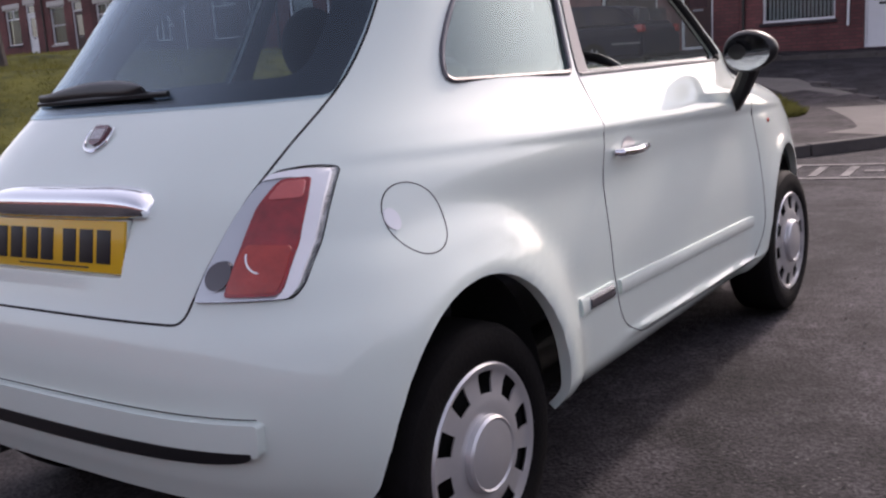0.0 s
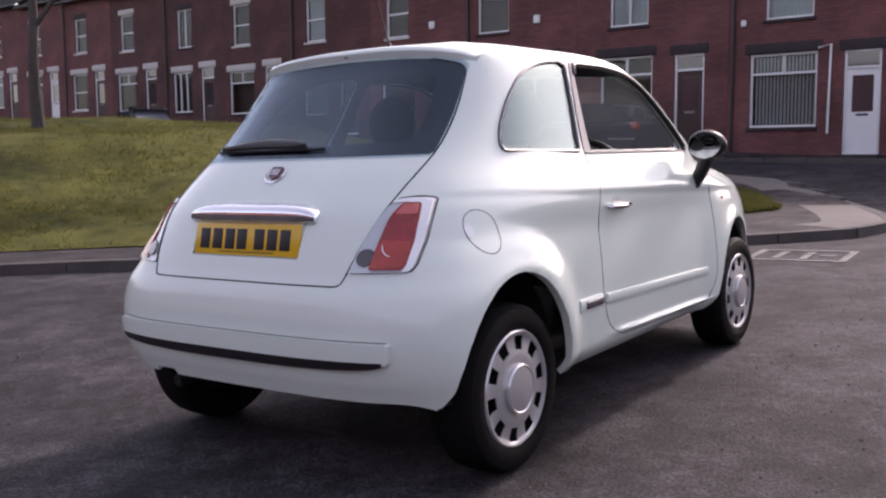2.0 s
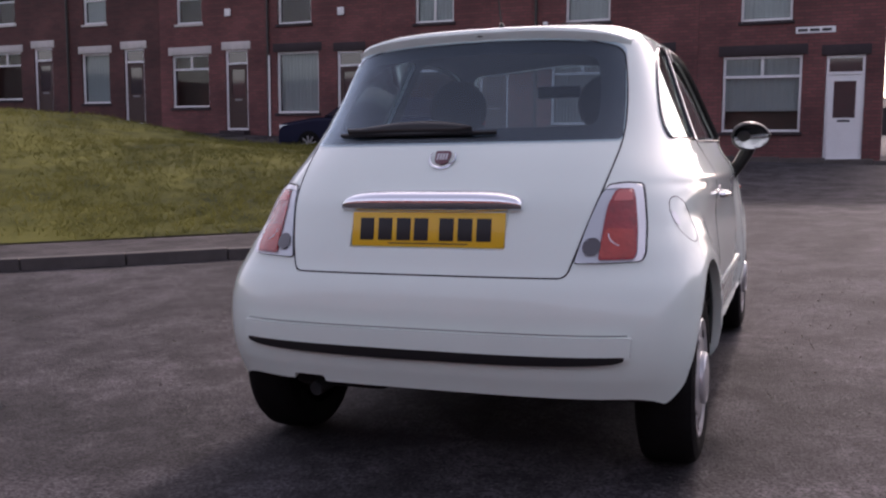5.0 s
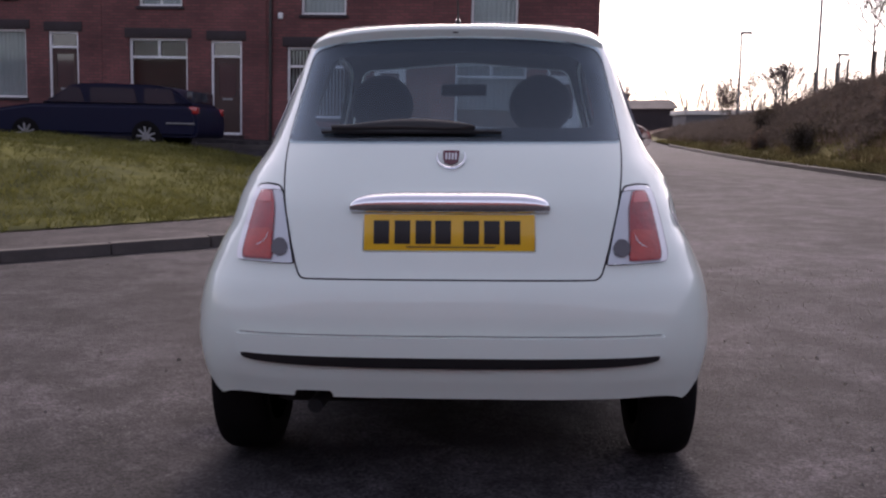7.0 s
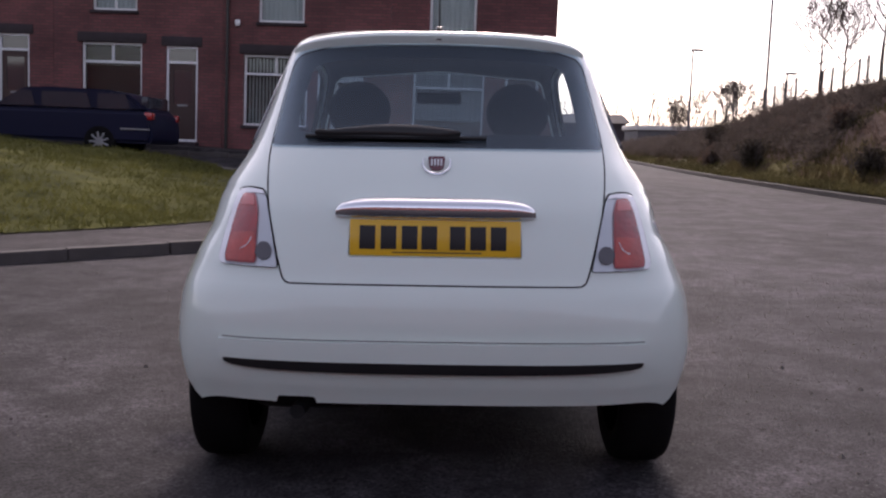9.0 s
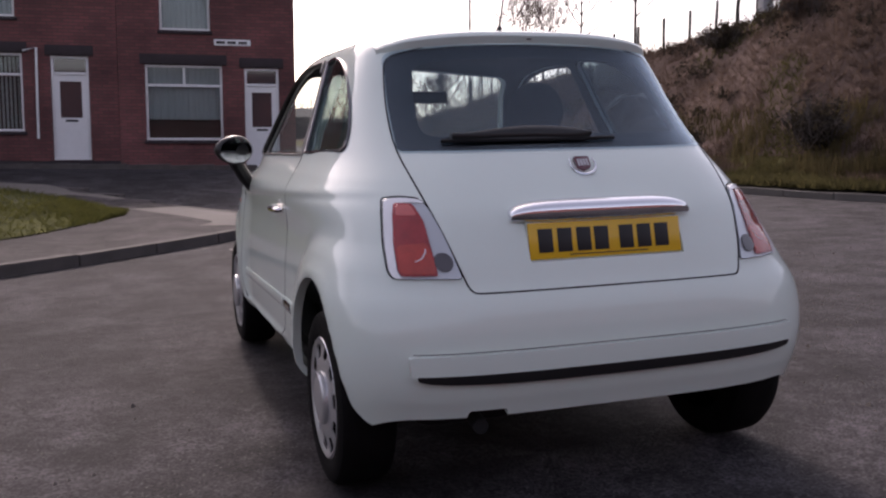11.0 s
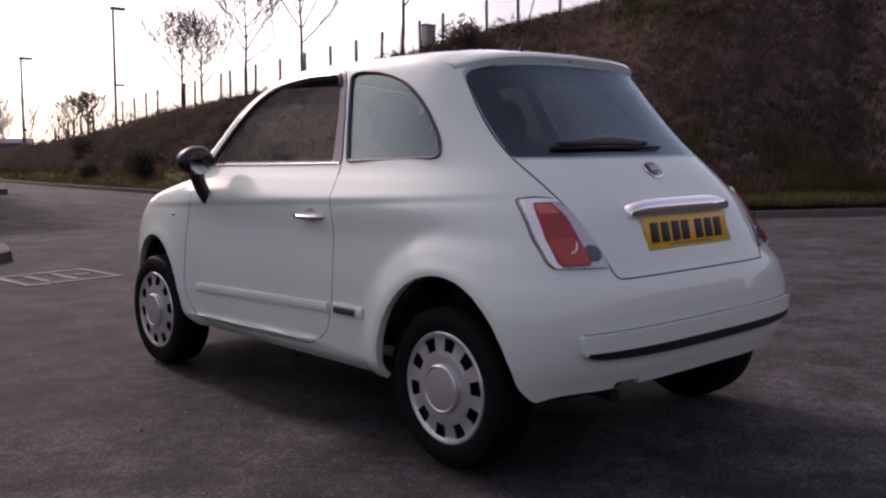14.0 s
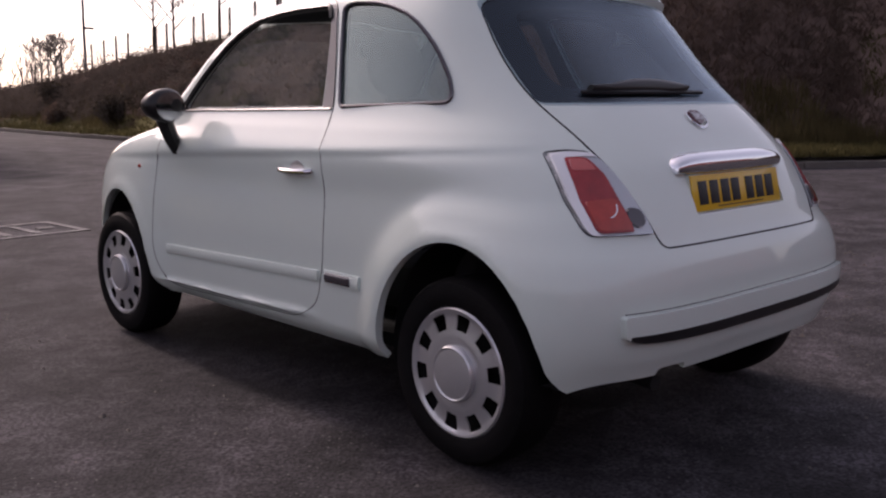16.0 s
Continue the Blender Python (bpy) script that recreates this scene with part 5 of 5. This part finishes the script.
far_brush, near_brush = [], []
for _ in range(1500):
    i, u = rng.uniform(14 * 9.0, 14 * 12.2), rng.random()
    k = min(int(i), len(foot) - 2)
    d = 1.2 + (0.72 * float(np.interp(foot[k][1], *DEEP)) / 0.9 - 1.2) * u
    p, q = bank_spot(i, d)
    if noise.noise(Vector((p.x * 0.5, p.y * 0.3, 6.0))) > -0.28 - 0.3 * smoothstep(24, 32, foot[k][1]):
        far_brush.append((p, rng.uniform(0.28, 0.62) * (1.0 - 0.1 * smoothstep(30, 45, foot[k][1]))))
for _ in range(420):
    x, y = rng.uniform(10.5, 15.0), rng.uniform(8.5, 25.0)
    line = 14.4 - 0.174 * (y - 19.3)
    if x < line - 0.75 and (x > line - 2.1 or noise.noise(Vector((x * 0.5, y * 0.5, 3.0))) > 0.22):
        near_brush.append((top_of_bank(x, y), rng.uniform(0.18, 0.38)))
thicket("thicket", "tangled grey-brown winter thicket on the far bank", far_brush, BRUSH, 31)
thicket("brambles", "dark low brambles under the fence on the bank", near_brush, DARKBUSH, 32)

# fence on top of the bank
fence = thing("fence", Matrix.Identity(4), "dark post fence with wire mesh along the bank's top", "fence")
bm = bmesh.new()
box(bm, -0.028, 0.028, -0.028, 0.028, -0.4, 0.98, 0.005)
post_me = bpy.data.meshes.new("post")
bm.to_mesh(post_me)
bm.free()
post_me.materials.append(POSTGREEN)
tops = []
for k in range(26):
    y = 10.1 + 1.22 * k - 0.006 * k * k
    p = top_of_bank(14.42 - 0.174 * (y - 19.2), y)
    ob = new("post", post_me)
    ob.parent = fence
    ob.matrix_world = Matrix.Translation(p) @ pose(0, 0, 0, rng.uniform(-1.5, 1.5), rng.uniform(-1.5, 1.5), 0)
    tops.append(p)
bm = bmesh.new()
for h in np.linspace(0.04, 0.93, 15):
    tube(bm, [p + Vector((0, 0, h)) for p in tops], 0.0045, 3, cap=False)
for a, b in zip(tops, tops[1:]):
    for k in range(1, 16):
        q = a.lerp(b, k / 16)
        tube(bm, [q + Vector((0, 0, 0.04)), q + Vector((0, 0, 0.93))], 0.0045, 3, cap=False)
part("wire_mesh", bm, WIRE, fence, "pale wire mesh", smooth=False)
box_at = top_of_bank(14.50, 17.6) - Vector((0, 0, 0.2))
cabinet = thing("service_cabinet", Matrix.Translation(box_at), "narrow grey metal service cabinet by the fence", "cabinet")
part("cabinet_body", cube(-0.16, 0.16, -0.12, 0.12, -0.2, 0.90, 0.02), GREYMETAL, cabinet)
part("cabinet_cap", cube(-0.18, 0.18, -0.14, 0.14, 0.902, 0.94, 0.01), POLE, cabinet)


# street lamps
def street_lamp(x, y, z, top, label, arm=1):
    foot_p = W(x, y, z)
    lamp = thing("street_lamp", Matrix.Translation(foot_p), label, "street lamp", "street lamps")
    h = top - z
    part("pole", tube(bmesh.new(), [(0, 0, -0.5), (0, 0, 1.2), (0, 0, 1.25), (0, 0, h)], [0.080, 0.080, 0.060, 0.048], 10), POLE, lamp)
    part("lamp_head", cube(-0.10, 0.52, -0.11, 0.11, h - 0.05, h + 0.07, 0.04), POLE, lamp, "flat lamp head")
    return lamp


street_lamp(13.5, 36.6, 1.2, 7.05, "tall grey street lamp on the far bank")
street_lamp(12.75, 45.9, 0.6, 5.65, "grey street lamp in the distance")
street_lamp(19.0, 49.6, 1.0, 4.8, "small grey street lamp in the distance")

# far buildings and woods
shed = thing("far_building", TILT @ pose(20.8, 80.0, -0.8), "low far building with a white roof edge", "building")
part("wall", cube(-3.6, 3.6, 0, 6, 0, 2.65), GREYROOF, shed)
part("roof", cube(-3.8, 3.8, -0.3, 6.3, 2.65, 3.05, 0.03), PALEWALL, shed, "white roof edge")
barn = thing("far_house", TILT @ pose(14.3, 96.0, -0.8), "far brown building with a low roof", "building")
part("wall", cube(-8, 5, 0, 8, 0, 3.4), DARKBRICK, barn)
bm = bmesh.new()
v = [bm.verts.new(c) for c in ((-8.4, -0.4, 3.4), (5.4, -0.4, 3.4), (5.4, 8.4, 3.4), (-8.4, 8.4, 3.4), (-8.4, 4, 4.4), (5.4, 4, 4.4))]
for f in ((0, 1, 5, 4), (2, 3, 4, 5), (1, 2, 5), (3, 0, 4), (3, 2, 1, 0)):
    bm.faces.new([v[k] for k in f])
part("roof", bm, SLATE, barn, smooth=False)
r2 = random.Random(3)
thick, thin = bmesh.new(), bmesh.new()
for _ in range(46):
    x, y = r2.uniform(6, 46), r2.uniform(92, 130)
    grow(thin, thin, W(x, y, -1.0), Vector((r2.uniform(-0.1, 0.1), 0, 1)), r2.uniform(2.2, 4.2), 0.09, 3, r2)
thick.free()
tagged(part("far_woods", thin, TWIG, None), "hazy bare trees in the distance", kind="stuff")
bare_tree(W(-16.6, 9.0, turf(-16.6, 9.0)), 7.0, 91, "dark bare tree on the grass mound", 0.30, 5, 0.125)
# added walls out of view: they block low sky and darken the car's reflections
structure(part("unseen_wall_behind", cube(-56, 40, -22.4, -22.0, -1.0, 6.5), BRICK, None, smooth=False), "unseen brick wall added to block low sky light")
structure(part("unseen_wall_west", cube(-56.4, -56, -22.4, 8.0, -1.0, 6.5), BRICK, None, smooth=False), "unseen brick wall added to block low sky light")


# ---- the terrace ----
CORNER_AT, ALONG = Vector((2.66, 19.6)), Vector((-0.99756, 0.0698))
DOORS = (0.38, 4.60, 8.70, 12.95, 16.75, 20.6, 24.4, 28.1, 31.8, 35.6, 39.4, 43.2, 47.0, 50.8)


def slab(bm, x0, x1, z0, z1, y0, y1):
    box(bm, x0, x1, y0, y1, z0, z1)


def wall_with(openings, x0, x1, z0, z1, thick):
    """A wall front in strips round its openings (x0, x1, z0, z1), real depth all round."""
    bm = bmesh.new()
    openings = [tuple(round(v, 3) for v in o) for o in openings]
    x0, x1 = round(x0, 3), round(x1, 3)
    xs_ = sorted({x0, x1, *(v for o in openings for v in o[:2])})
    zs_ = sorted({z0, z1, *(v for o in openings for v in o[2:])})
    vs = {}
    def vert(x, y, z):
        key = (round(x, 4), round(y, 4), round(z, 4))
        if key not in vs:
            vs[key] = bm.verts.new((x, y, z))
        return vs[key]
    def solid(i, j):
        if not (0 <= i < len(xs_) - 1 and 0 <= j < len(zs_) - 1):
            return False
        cx, cz = (xs_[i] + xs_[i + 1]) / 2, (zs_[j] + zs_[j + 1]) / 2
        return not any(o[0] < cx < o[1] and o[2] < cz < o[3] for o in openings)
    for i in range(len(xs_) - 1):
        for j in range(len(zs_) - 1):
            if not solid(i, j):
                continue
            a, b, c, d = xs_[i], xs_[i + 1], zs_[j], zs_[j + 1]
            bm.faces.new([vert(*p) for p in ((a, 0, c), (b, 0, c), (b, 0, d), (a, 0, d))])
            bm.faces.new([vert(*p) for p in ((a, thick, d), (b, thick, d), (b, thick, c), (a, thick, c))])
            if not solid(i - 1, j):
                bm.faces.new([vert(*p) for p in ((a, 0, d), (a, thick, d), (a, thick, c), (a, 0, c))])
            if not solid(i + 1, j):
                bm.faces.new([vert(*p) for p in ((b, 0, c), (b, thick, c), (b, thick, d), (b, 0, d))])
            if not solid(i, j - 1):
                bm.faces.new([vert(*p) for p in ((a, 0, c), (a, thick, c), (b, thick, c), (b, 0, c))])
            if not solid(i, j + 1):
                bm.faces.new([vert(*p) for p in ((a, 0, d), (b, 0, d), (b, thick, d), (a, thick, d))])
    return bm


def frame_bars(x0, x1, z0, z1, w, y0, y1, extra=()):
    bm = bmesh.new()
    for b in ((x0, x1, z0, z0 + w), (x0, x1, z1 - w, z1), (x0, x0 + w, z0 + w, z1 - w), (x1 - w, x1, z0 + w, z1 - w), *extra):
        box(bm, b[0], b[1], y0, y1, b[2], b[3], 0.006)
    return bm


def window(house, x0, x1, z0, z1, style, inside):
    """frame with its bars, panes, sill and what hangs behind."""
    win = part("window", frame_bars(x0, x1, z0, z1, 0.055, 0.06, 0.13), WHITE, house, "white framed window")
    mid, split = (x0 + x1) / 2, z1 - (z1 - z0) * 0.27
    bars = {"cross": ((x0 + 0.055, x1 - 0.055, split - 0.03, split + 0.03), (mid - 0.03, mid + 0.03, split + 0.03, z1 - 0.055)),
            "tall": ((mid - 0.03, mid + 0.03, z0 + 0.055, z1 - 0.055),),
            "third": ((x0 + (x1 - x0) * 0.33 - 0.025, x0 + (x1 - x0) * 0.33 + 0.025, z0 + 0.055, z1 - 0.055), (x0 + (x1 - x0) * 0.67 - 0.025, x0 + (x1 - x0) * 0.67 + 0.025, z0 + 0.055, z1 - 0.055)),
            "sash": ((x0 + 0.055, x1 - 0.055, (z0 + z1) / 2 - 0.025, (z0 + z1) / 2 + 0.025),), "plain": ()}[style]
    for b in bars:
        part("glazing_bar", cube(b[0], b[1], 0.065, 0.125, b[2], b[3], 0.005), WHITE, win)
    part("pane", cube(x0 + 0.04, x1 - 0.04, 0.098, 0.104, z0 + 0.04, z1 - 0.04), HOUSEGLASS, win, smooth=False)
    part("sill", cube(x0 - 0.05, x1 + 0.05, -0.05, 0.09, z0 - 0.08, z0 - 0.003, 0.01), STONE if style == "sash" else DARKBRICK, win)
    # dark sheet in place of a room: its shade is put into the colour
    part("room_shade", cube(x0 - 0.02, x1 + 0.02, 0.30, 0.32, z0 - 0.05, z1 + 0.05), DOOR_AND_ROOM_SHADE, win, smooth=False)
    if inside == "blind":
        n = int((x1 - x0 - 0.12) / 0.085)
        bm = bmesh.new()
        for k in range(n):
            x = x0 + 0.07 + (k + 0.5) * (x1 - x0 - 0.14) / n
            box(bm, x - 0.030, x + 0.030, 0.19, 0.194, z0 + 0.07, z1 - 0.07, m=Matrix.Translation((x, 0.192, 0)) @ pose(0, 0, 0, 0, 0, 50) @ Matrix.Translation((-x, -0.192, 0)))
        part("vertical_blind", bm, BLIND, win, "pale vertical blind slats", smooth=False)
    elif inside:
        low = z0 + 0.05 if inside == "net" else z0 + (z1 - z0) * 0.28
        bm, last = bmesh.new(), None
        for x in np.linspace(x0 + 0.05, x1 - 0.05, 40):
            y = 0.19 + 0.012 * math.sin(x * 55)
            ring = [bm.verts.new((x, y, low)), bm.verts.new((x, y, z1 - 0.05))]
            if last:
                bm.faces.new((last[0], ring[0], ring[1], last[1]))
            last = ring
        part("curtain", bm, NET, win, "pale net curtain")
    return win


def front_door(house, x0, x1, z0, z1, leaf, lit):
    """frame with a fanlight over the leaf, which has a pane and a letterbox."""
    door = part("front_door", frame_bars(x0, x1, z0, z1, 0.06, 0.05, 0.14, ((x0 + 0.06, x1 - 0.06, z1 - 0.42, z1 - 0.36),)), WHITE, house, "door in a white frame" if leaf is not WHITE else "white plastic front door")
    part("fanlight", cube(x0 + 0.05, x1 - 0.05, 0.092, 0.10, z1 - 0.37, z1 - 0.05), PANE, door, smooth=False)
    top = z1 - 0.42
    lf = part("door_leaf", wall_with([(x0 + 0.17, x1 - 0.17, z0 + 0.95, top - 0.14)], x0 + 0.06, x1 - 0.06, z0 + 0.02, top, 0.045), leaf, door, "white door leaf" if leaf is WHITE else "dark door leaf", smooth=False)
    lf.location.y = 0.08
    part("door_pane", cube(x0 + 0.165, x1 - 0.165, 0.02, 0.026, z0 + 0.945, top - 0.135), PANE, lf, smooth=False)
    part("letterbox", cube((x0 + x1) / 2 - 0.13, (x0 + x1) / 2 + 0.13, -0.008, 0.004, z0 + 0.86, z0 + 0.91, 0.003), INK if leaf is WHITE else GREYMETAL, lf)
    part("step", cube(x0 - 0.05, x1 + 0.05, -0.28, 0.05, z0 - 0.16, z0 - 0.004, 0.015), DARKBRICK, house, "dark stone doorstep")
    return door


def house(i, d):
    """One house of the row: d is its door's near side, along the row from the corner."""
    d2 = DOORS[i + 1] if i + 1 < len(DOORS) else d + 3.9
    right = 0.0 if i == 0 else d - 0.62
    left = d2 - 0.62
    at = CORNER_AT + ALONG * right
    zb = 0.235 + 0.065 * (d + 0.4)
    far = i >= 4
    h = thing("house", Matrix.Translation(W(at.x, at.y, zb)) @ pose(0, 0, 0, 0, 0, 180 - math.degrees(math.atan2(ALONG.y, -ALONG.x)) - 180),
              ("red brick terraced house with white lintels" if far else "red brick terraced house with white windows"), "house", "terraced houses")
    # local x runs to the right along the front; the house spans from -wide to 0
    wide = left - right
    dx1 = -(d - right)
    dx0 = dx1 - 0.80
    wx1 = {0: -1.68, 1: dx0 - 0.58}.get(i, dx0 - 0.60)
    ww = (1.72, 1.58, 1.52, 1.40, 1.38, 1.15, 1.42, 1.2, 1.42, 1.2, 1.3, 1.3, 1.3, 1.3)[i]
    wx0 = max(wx1 - ww, -wide + 0.12)
    z_w0, z_w1 = (0.66, 2.38) if not far else (0.70, 2.25)
    ux0 = max(wx0 + 0.35, -wide + 0.3) - {2: 0.08, 3: 0.30, 4: 0.14, 5: 0.22, 6: 0.06}.get(i, 0.0)
    ux1 = ux0 + (1.12 if not far else 0.95)
    door_o, win_o, up_o = (dx0, dx1, 0.02, 2.34), (wx0, wx1, z_w0, z_w1), (ux0, ux1, 3.16, 4.62)
    openings = [door_o, win_o, up_o]
    wall = part("front_wall", wall_with(openings, -wide, 0, -0.9, 5.45, 0.28), DARKER_BRICK if 4 < i < 9 else BRICK, h, "red brick front wall", smooth=False)
    part("plinth", cube(-wide + 0.002, -0.002, -0.012, 0.002, -0.9, 0.0), DARKBRICK, h, smooth=False) if i % 2 else None
    part("rear_wall", cube(-wide, 0, 7.6, 7.9, -0.9, 5.45), BRICK, h, smooth=False)
    if i == 0:
        part("gable_wall", prism([(0.28, -0.9), (7.6, -0.9), (7.6, 5.45), (3.95, 8.0), (0.28, 5.45)], "x", -0.28, -0.002), BRICK, h, smooth=False)
    bm = bmesh.new()
    for y0, z0, y1, z1 in ((-0.30, 5.36, 3.95, 8.05), (3.95, 8.05, 8.2, 5.36)):
        v = [bm.verts.new(c) for c in ((-wide, y0, z0), (0, y0, z0), (0, y1, z1), (-wide, y1, z1))]
        bm.faces.new(v)
    bmesh.ops.solidify(bm, geom=bm.faces[:], thickness=0.08)
    part("roof", bm, SLATE, h, "grey slate roof", smooth=False)
    part("gutter", tube(bmesh.new(), [(-wide, -0.33, 5.36), (0, -0.33, 5.36)], 0.055, 8), TRIM, h, "black gutter")
    for o, mat in ((door_o, STONE if far else DARKBRICK), (win_o, STONE if far else DARKBRICK)):
        part("lintel", cube(o[0] - 0.11, o[1] + 0.11, -0.025, 0.26, o[3] + 0.002, o[3] + 0.235, 0.012), mat, h, "white painted stone lintel" if far else "dark lintel")
    part("lintel", cube(ux0 - 0.09, ux1 + 0.09, -0.022, 0.26, 4.622, 4.83, 0.012), STONE if far and i % 2 == 0 else DARKBRICK, h)
    style = ("cross", "cross", "cross", "plain", "cross", "plain", "cross", "third", "cross", "sash", "cross", "cross", "sash", "cross")[i]
    inside = ("half", "blind", "", "net", "", "net", "", "", "", "", "", "net", "", "")[i]
    window(h, *win_o, style, inside)
    window(h, *up_o, "tall" if i in (2, 7) else ("plain" if not far else "sash"), ("net", "net", "net", "", "", "net", "", "", "", "", "", "", "", "")[i])
    front_door(h, *door_o, WHITE if i in (0, 1, 10) else DOOR_AND_ROOM_SHADE, i)
    if i == 1:
        part("alarm_box", cube(-wide + 0.30, -wide + 0.42, -0.06, 0.0, 3.05, 3.20, 0.02), WHITE, h, "small white alarm box")
        part("drainpipe", tube(bmesh.new(), [(dx0 - 0.30, -0.06, 0.5), (dx0 - 0.27, -0.06, 2.5), (dx0 - 0.55, -0.06, 2.42)], 0.028, 8), WHITE, h, "white plastic overflow pipe")
    if i == 3:
        part("drainpipe", tube(bmesh.new(), [(wx0 - 0.22, -0.06, 0.0), (wx0 - 0.22, -0.06, 2.3)], 0.032, 8), WHITE, h, "white plastic pipe")
    part("downpipe", tube(bmesh.new(), [(-wide + 0.12, -0.06, -0.1), (-wide + 0.12, -0.06, 5.3)], 0.038, 8), TRIM, h, "black downpipe") if i % 2 else None
    if i in (3, 4):
        part("alarm_box", cube(dx0 + 0.05, dx0 + 0.25, -0.07, 0.0, 3.30, 3.52, 0.02), WHITE, h, "small white alarm box")
    if i == 0:
        sign = part("street_sign", cube(-1.85, -1.02, -0.025, 0.0, 2.84, 2.98, 0.004), WHITE, h, "white street sign with dark bars")
        for k in range(3):
            part("sign_bar", cube(-1.80 + k * 0.25, -1.60 + k * 0.25, -0.029, -0.024, 2.88, 2.94), INK, sign, smooth=False)
    return h


for i, d in enumerate(DOORS):
    house(i, d)

# pavement before the houses, with its kerb
a, b = CORNER_AT, CORNER_AT + ALONG * 55
n2 = Vector((-ALONG.y, ALONG.x)) * (1 if ALONG.x < 0 else -1)
front = [(a.x + 1.3, a.y - 0.2), (a.x + 1.0, a.y - 1.25), (a.x, a.y - 1.55), (b.x, b.y - 1.55)]
pave = [(b.x, b.y + 0.02), (a.x, a.y + 0.02), (a.x + 1.3, a.y + 0.1)] + front[1:]
pavement = structure(filled(pave, lambda x, y: 0.06 * (2.65 - min(x, 2.65)) + 0.245, PATH_TAR, "pavement", 1.2), "grey pavement in front of the houses")
edge = pavement.modifiers.new("thickness", "SOLIDIFY")
edge.thickness, edge.offset = 0.6, -1
stones("street_kerb", [(p[0], p[1]) for p in ((b.x + 30, a.y - 1.55 + 0.0698 * 25), (a.x, a.y - 1.60), (a.x + 1.1, a.y - 1.35))], "grey kerb of the far pavement", tall=0.10)


# ---- parked cars in the street ----
def parked_car(m, paint, label, long=4.5, high=1.45, estate=True):
    c = thing("parked_car", m, label, "car", "cars parked in the street")
    h = long / 2
    lower = [(-h, 0.30), (h, 0.30), (h + 0.02, 0.55), (h - 0.05, 0.78), (h - 0.95, 0.92), (-h + (0.05 if estate else 0.55), 0.95), (-h - 0.02, 0.6)]
    bm = prism(spline(rounded(lower, 0.12, 3), True, 1), "y", -0.84, 0.84)
    bmesh.ops.bevel(bm, geom=[e for e in bm.edges if abs(e.verts[0].co.y - e.verts[1].co.y) < 1e-5], offset=0.07, segments=3, affect="EDGES")
    part("body", bm, paint, c)
    cab = [(-h + (0.08 if estate else 0.75), 0.93), (h - 1.08, 0.90), (h - 1.80, high - 0.03), (h - 2.4, high), (-h + (0.95 if estate else 1.35), high - 0.02), (-h + (0.52 if estate else 1.30), high - 0.10)]
    bm = prism(rounded(cab, 0.10, 3), "y", -0.70, 0.70)
    bmesh.ops.bevel(bm, geom=[e for e in bm.edges if abs(e.verts[0].co.y - e.verts[1].co.y) < 1e-5], offset=0.06, segments=2, affect="EDGES")
    part("cabin", bm, paint, c)
    for y in (-0.712, 0.712):
        lo, hi = min(y, y * 0.97), max(y, y * 0.97)
        xs_ = [(-h + 0.42, -h + 1.15), (-h + 1.22, 0.05), (0.12, h - 1.30)] if estate else [(-0.55, 0.1), (0.16, h - 1.35)]
        for x0, x1 in xs_:
            o = [(x0 + 0.05, 0.97), (x1, 0.97), (min(x1, h - 1.75), high - 0.10), (x0 + 0.16, high - 0.10)]
            part("side_window", prism(rounded(o, 0.04, 3), "y", lo, hi), CARPANE, c, smooth=False)
        for x in (-h + (1.05 if estate else 0.72), h - 0.86):
            w = bmesh.new()
            tube(w, [(x, y * 1.17 - 0.1 * (1 if y > 0 else -1), 0.31), (x, y * 1.17 + 0.01 * (1 if y > 0 else -1), 0.31)], 0.31, 28)
            wh = part("wheel", w, RUBBER, c)
            bm = bmesh.new()
            tube(bm, [(x, y * 1.17, 0.31), (x, y * 1.17 + 0.022 * (1 if y > 0 else -1), 0.31)], [0.10, 0.07], 18)
            for k in range(9):
                an = 6.283 * k / 9
                tube(bm, [(x + 0.05 * math.cos(an), y * 1.18, 0.31 + 0.05 * math.sin(an)), (x + 0.20 * math.cos(an), y * 1.18, 0.31 + 0.20 * math.sin(an))], 0.024, 6)
            part("rim", bm, GREYMETAL, wh, "silver alloy rim")
        part("tail_lamp", cube(-h - 0.01, -h + 0.16, min(y * 1.14, y * 0.9), max(y * 1.14, y * 0.9), 0.78, 0.93, 0.02), RED_LENS, c)
        part("head_lamp", cube(h - 0.35, h - 0.02, min(y * 1.12, y * 0.75), max(y * 1.12, y * 0.75), 0.62, 0.76, 0.03), CLEAR_LENS, c)
    part("rear_screen", cube(-h + 0.17, -h + 0.30, -0.58, 0.58, 1.0, high - 0.12, 0.02), CARPANE, c) if estate else None
    for y in (-0.853, 0.853):
        part("bumper_trim", cube(-h + 0.02, -h + 0.62, y - 0.018, y + 0.018, 0.57, 0.60, 0.005), GREYMETAL, c, "pale bumper strip")
    return c


def street_pose(x, y, turn):
    p0, p1 = W(x, y, land(x, y)), W(x + 1, y, land(x + 1, y))
    slope = math.degrees(math.atan2((p1 - p0).z, (p1 - p0).length))
    return Matrix.Translation(p0) @ pose(0, 0, 0, 0, -slope, 0) @ pose(0, 0, 0, 0, 0, turn)


parked_car(street_pose(-7.95, 16.6, 180 - 4), BLUECAR, "dark blue estate car parked before the houses", 4.5, 1.37)
parked_car(street_pose(-25.0, 17.9, 180 - 4), SILVERCAR, "silver car parked in the street", 3.5, 1.42, False)
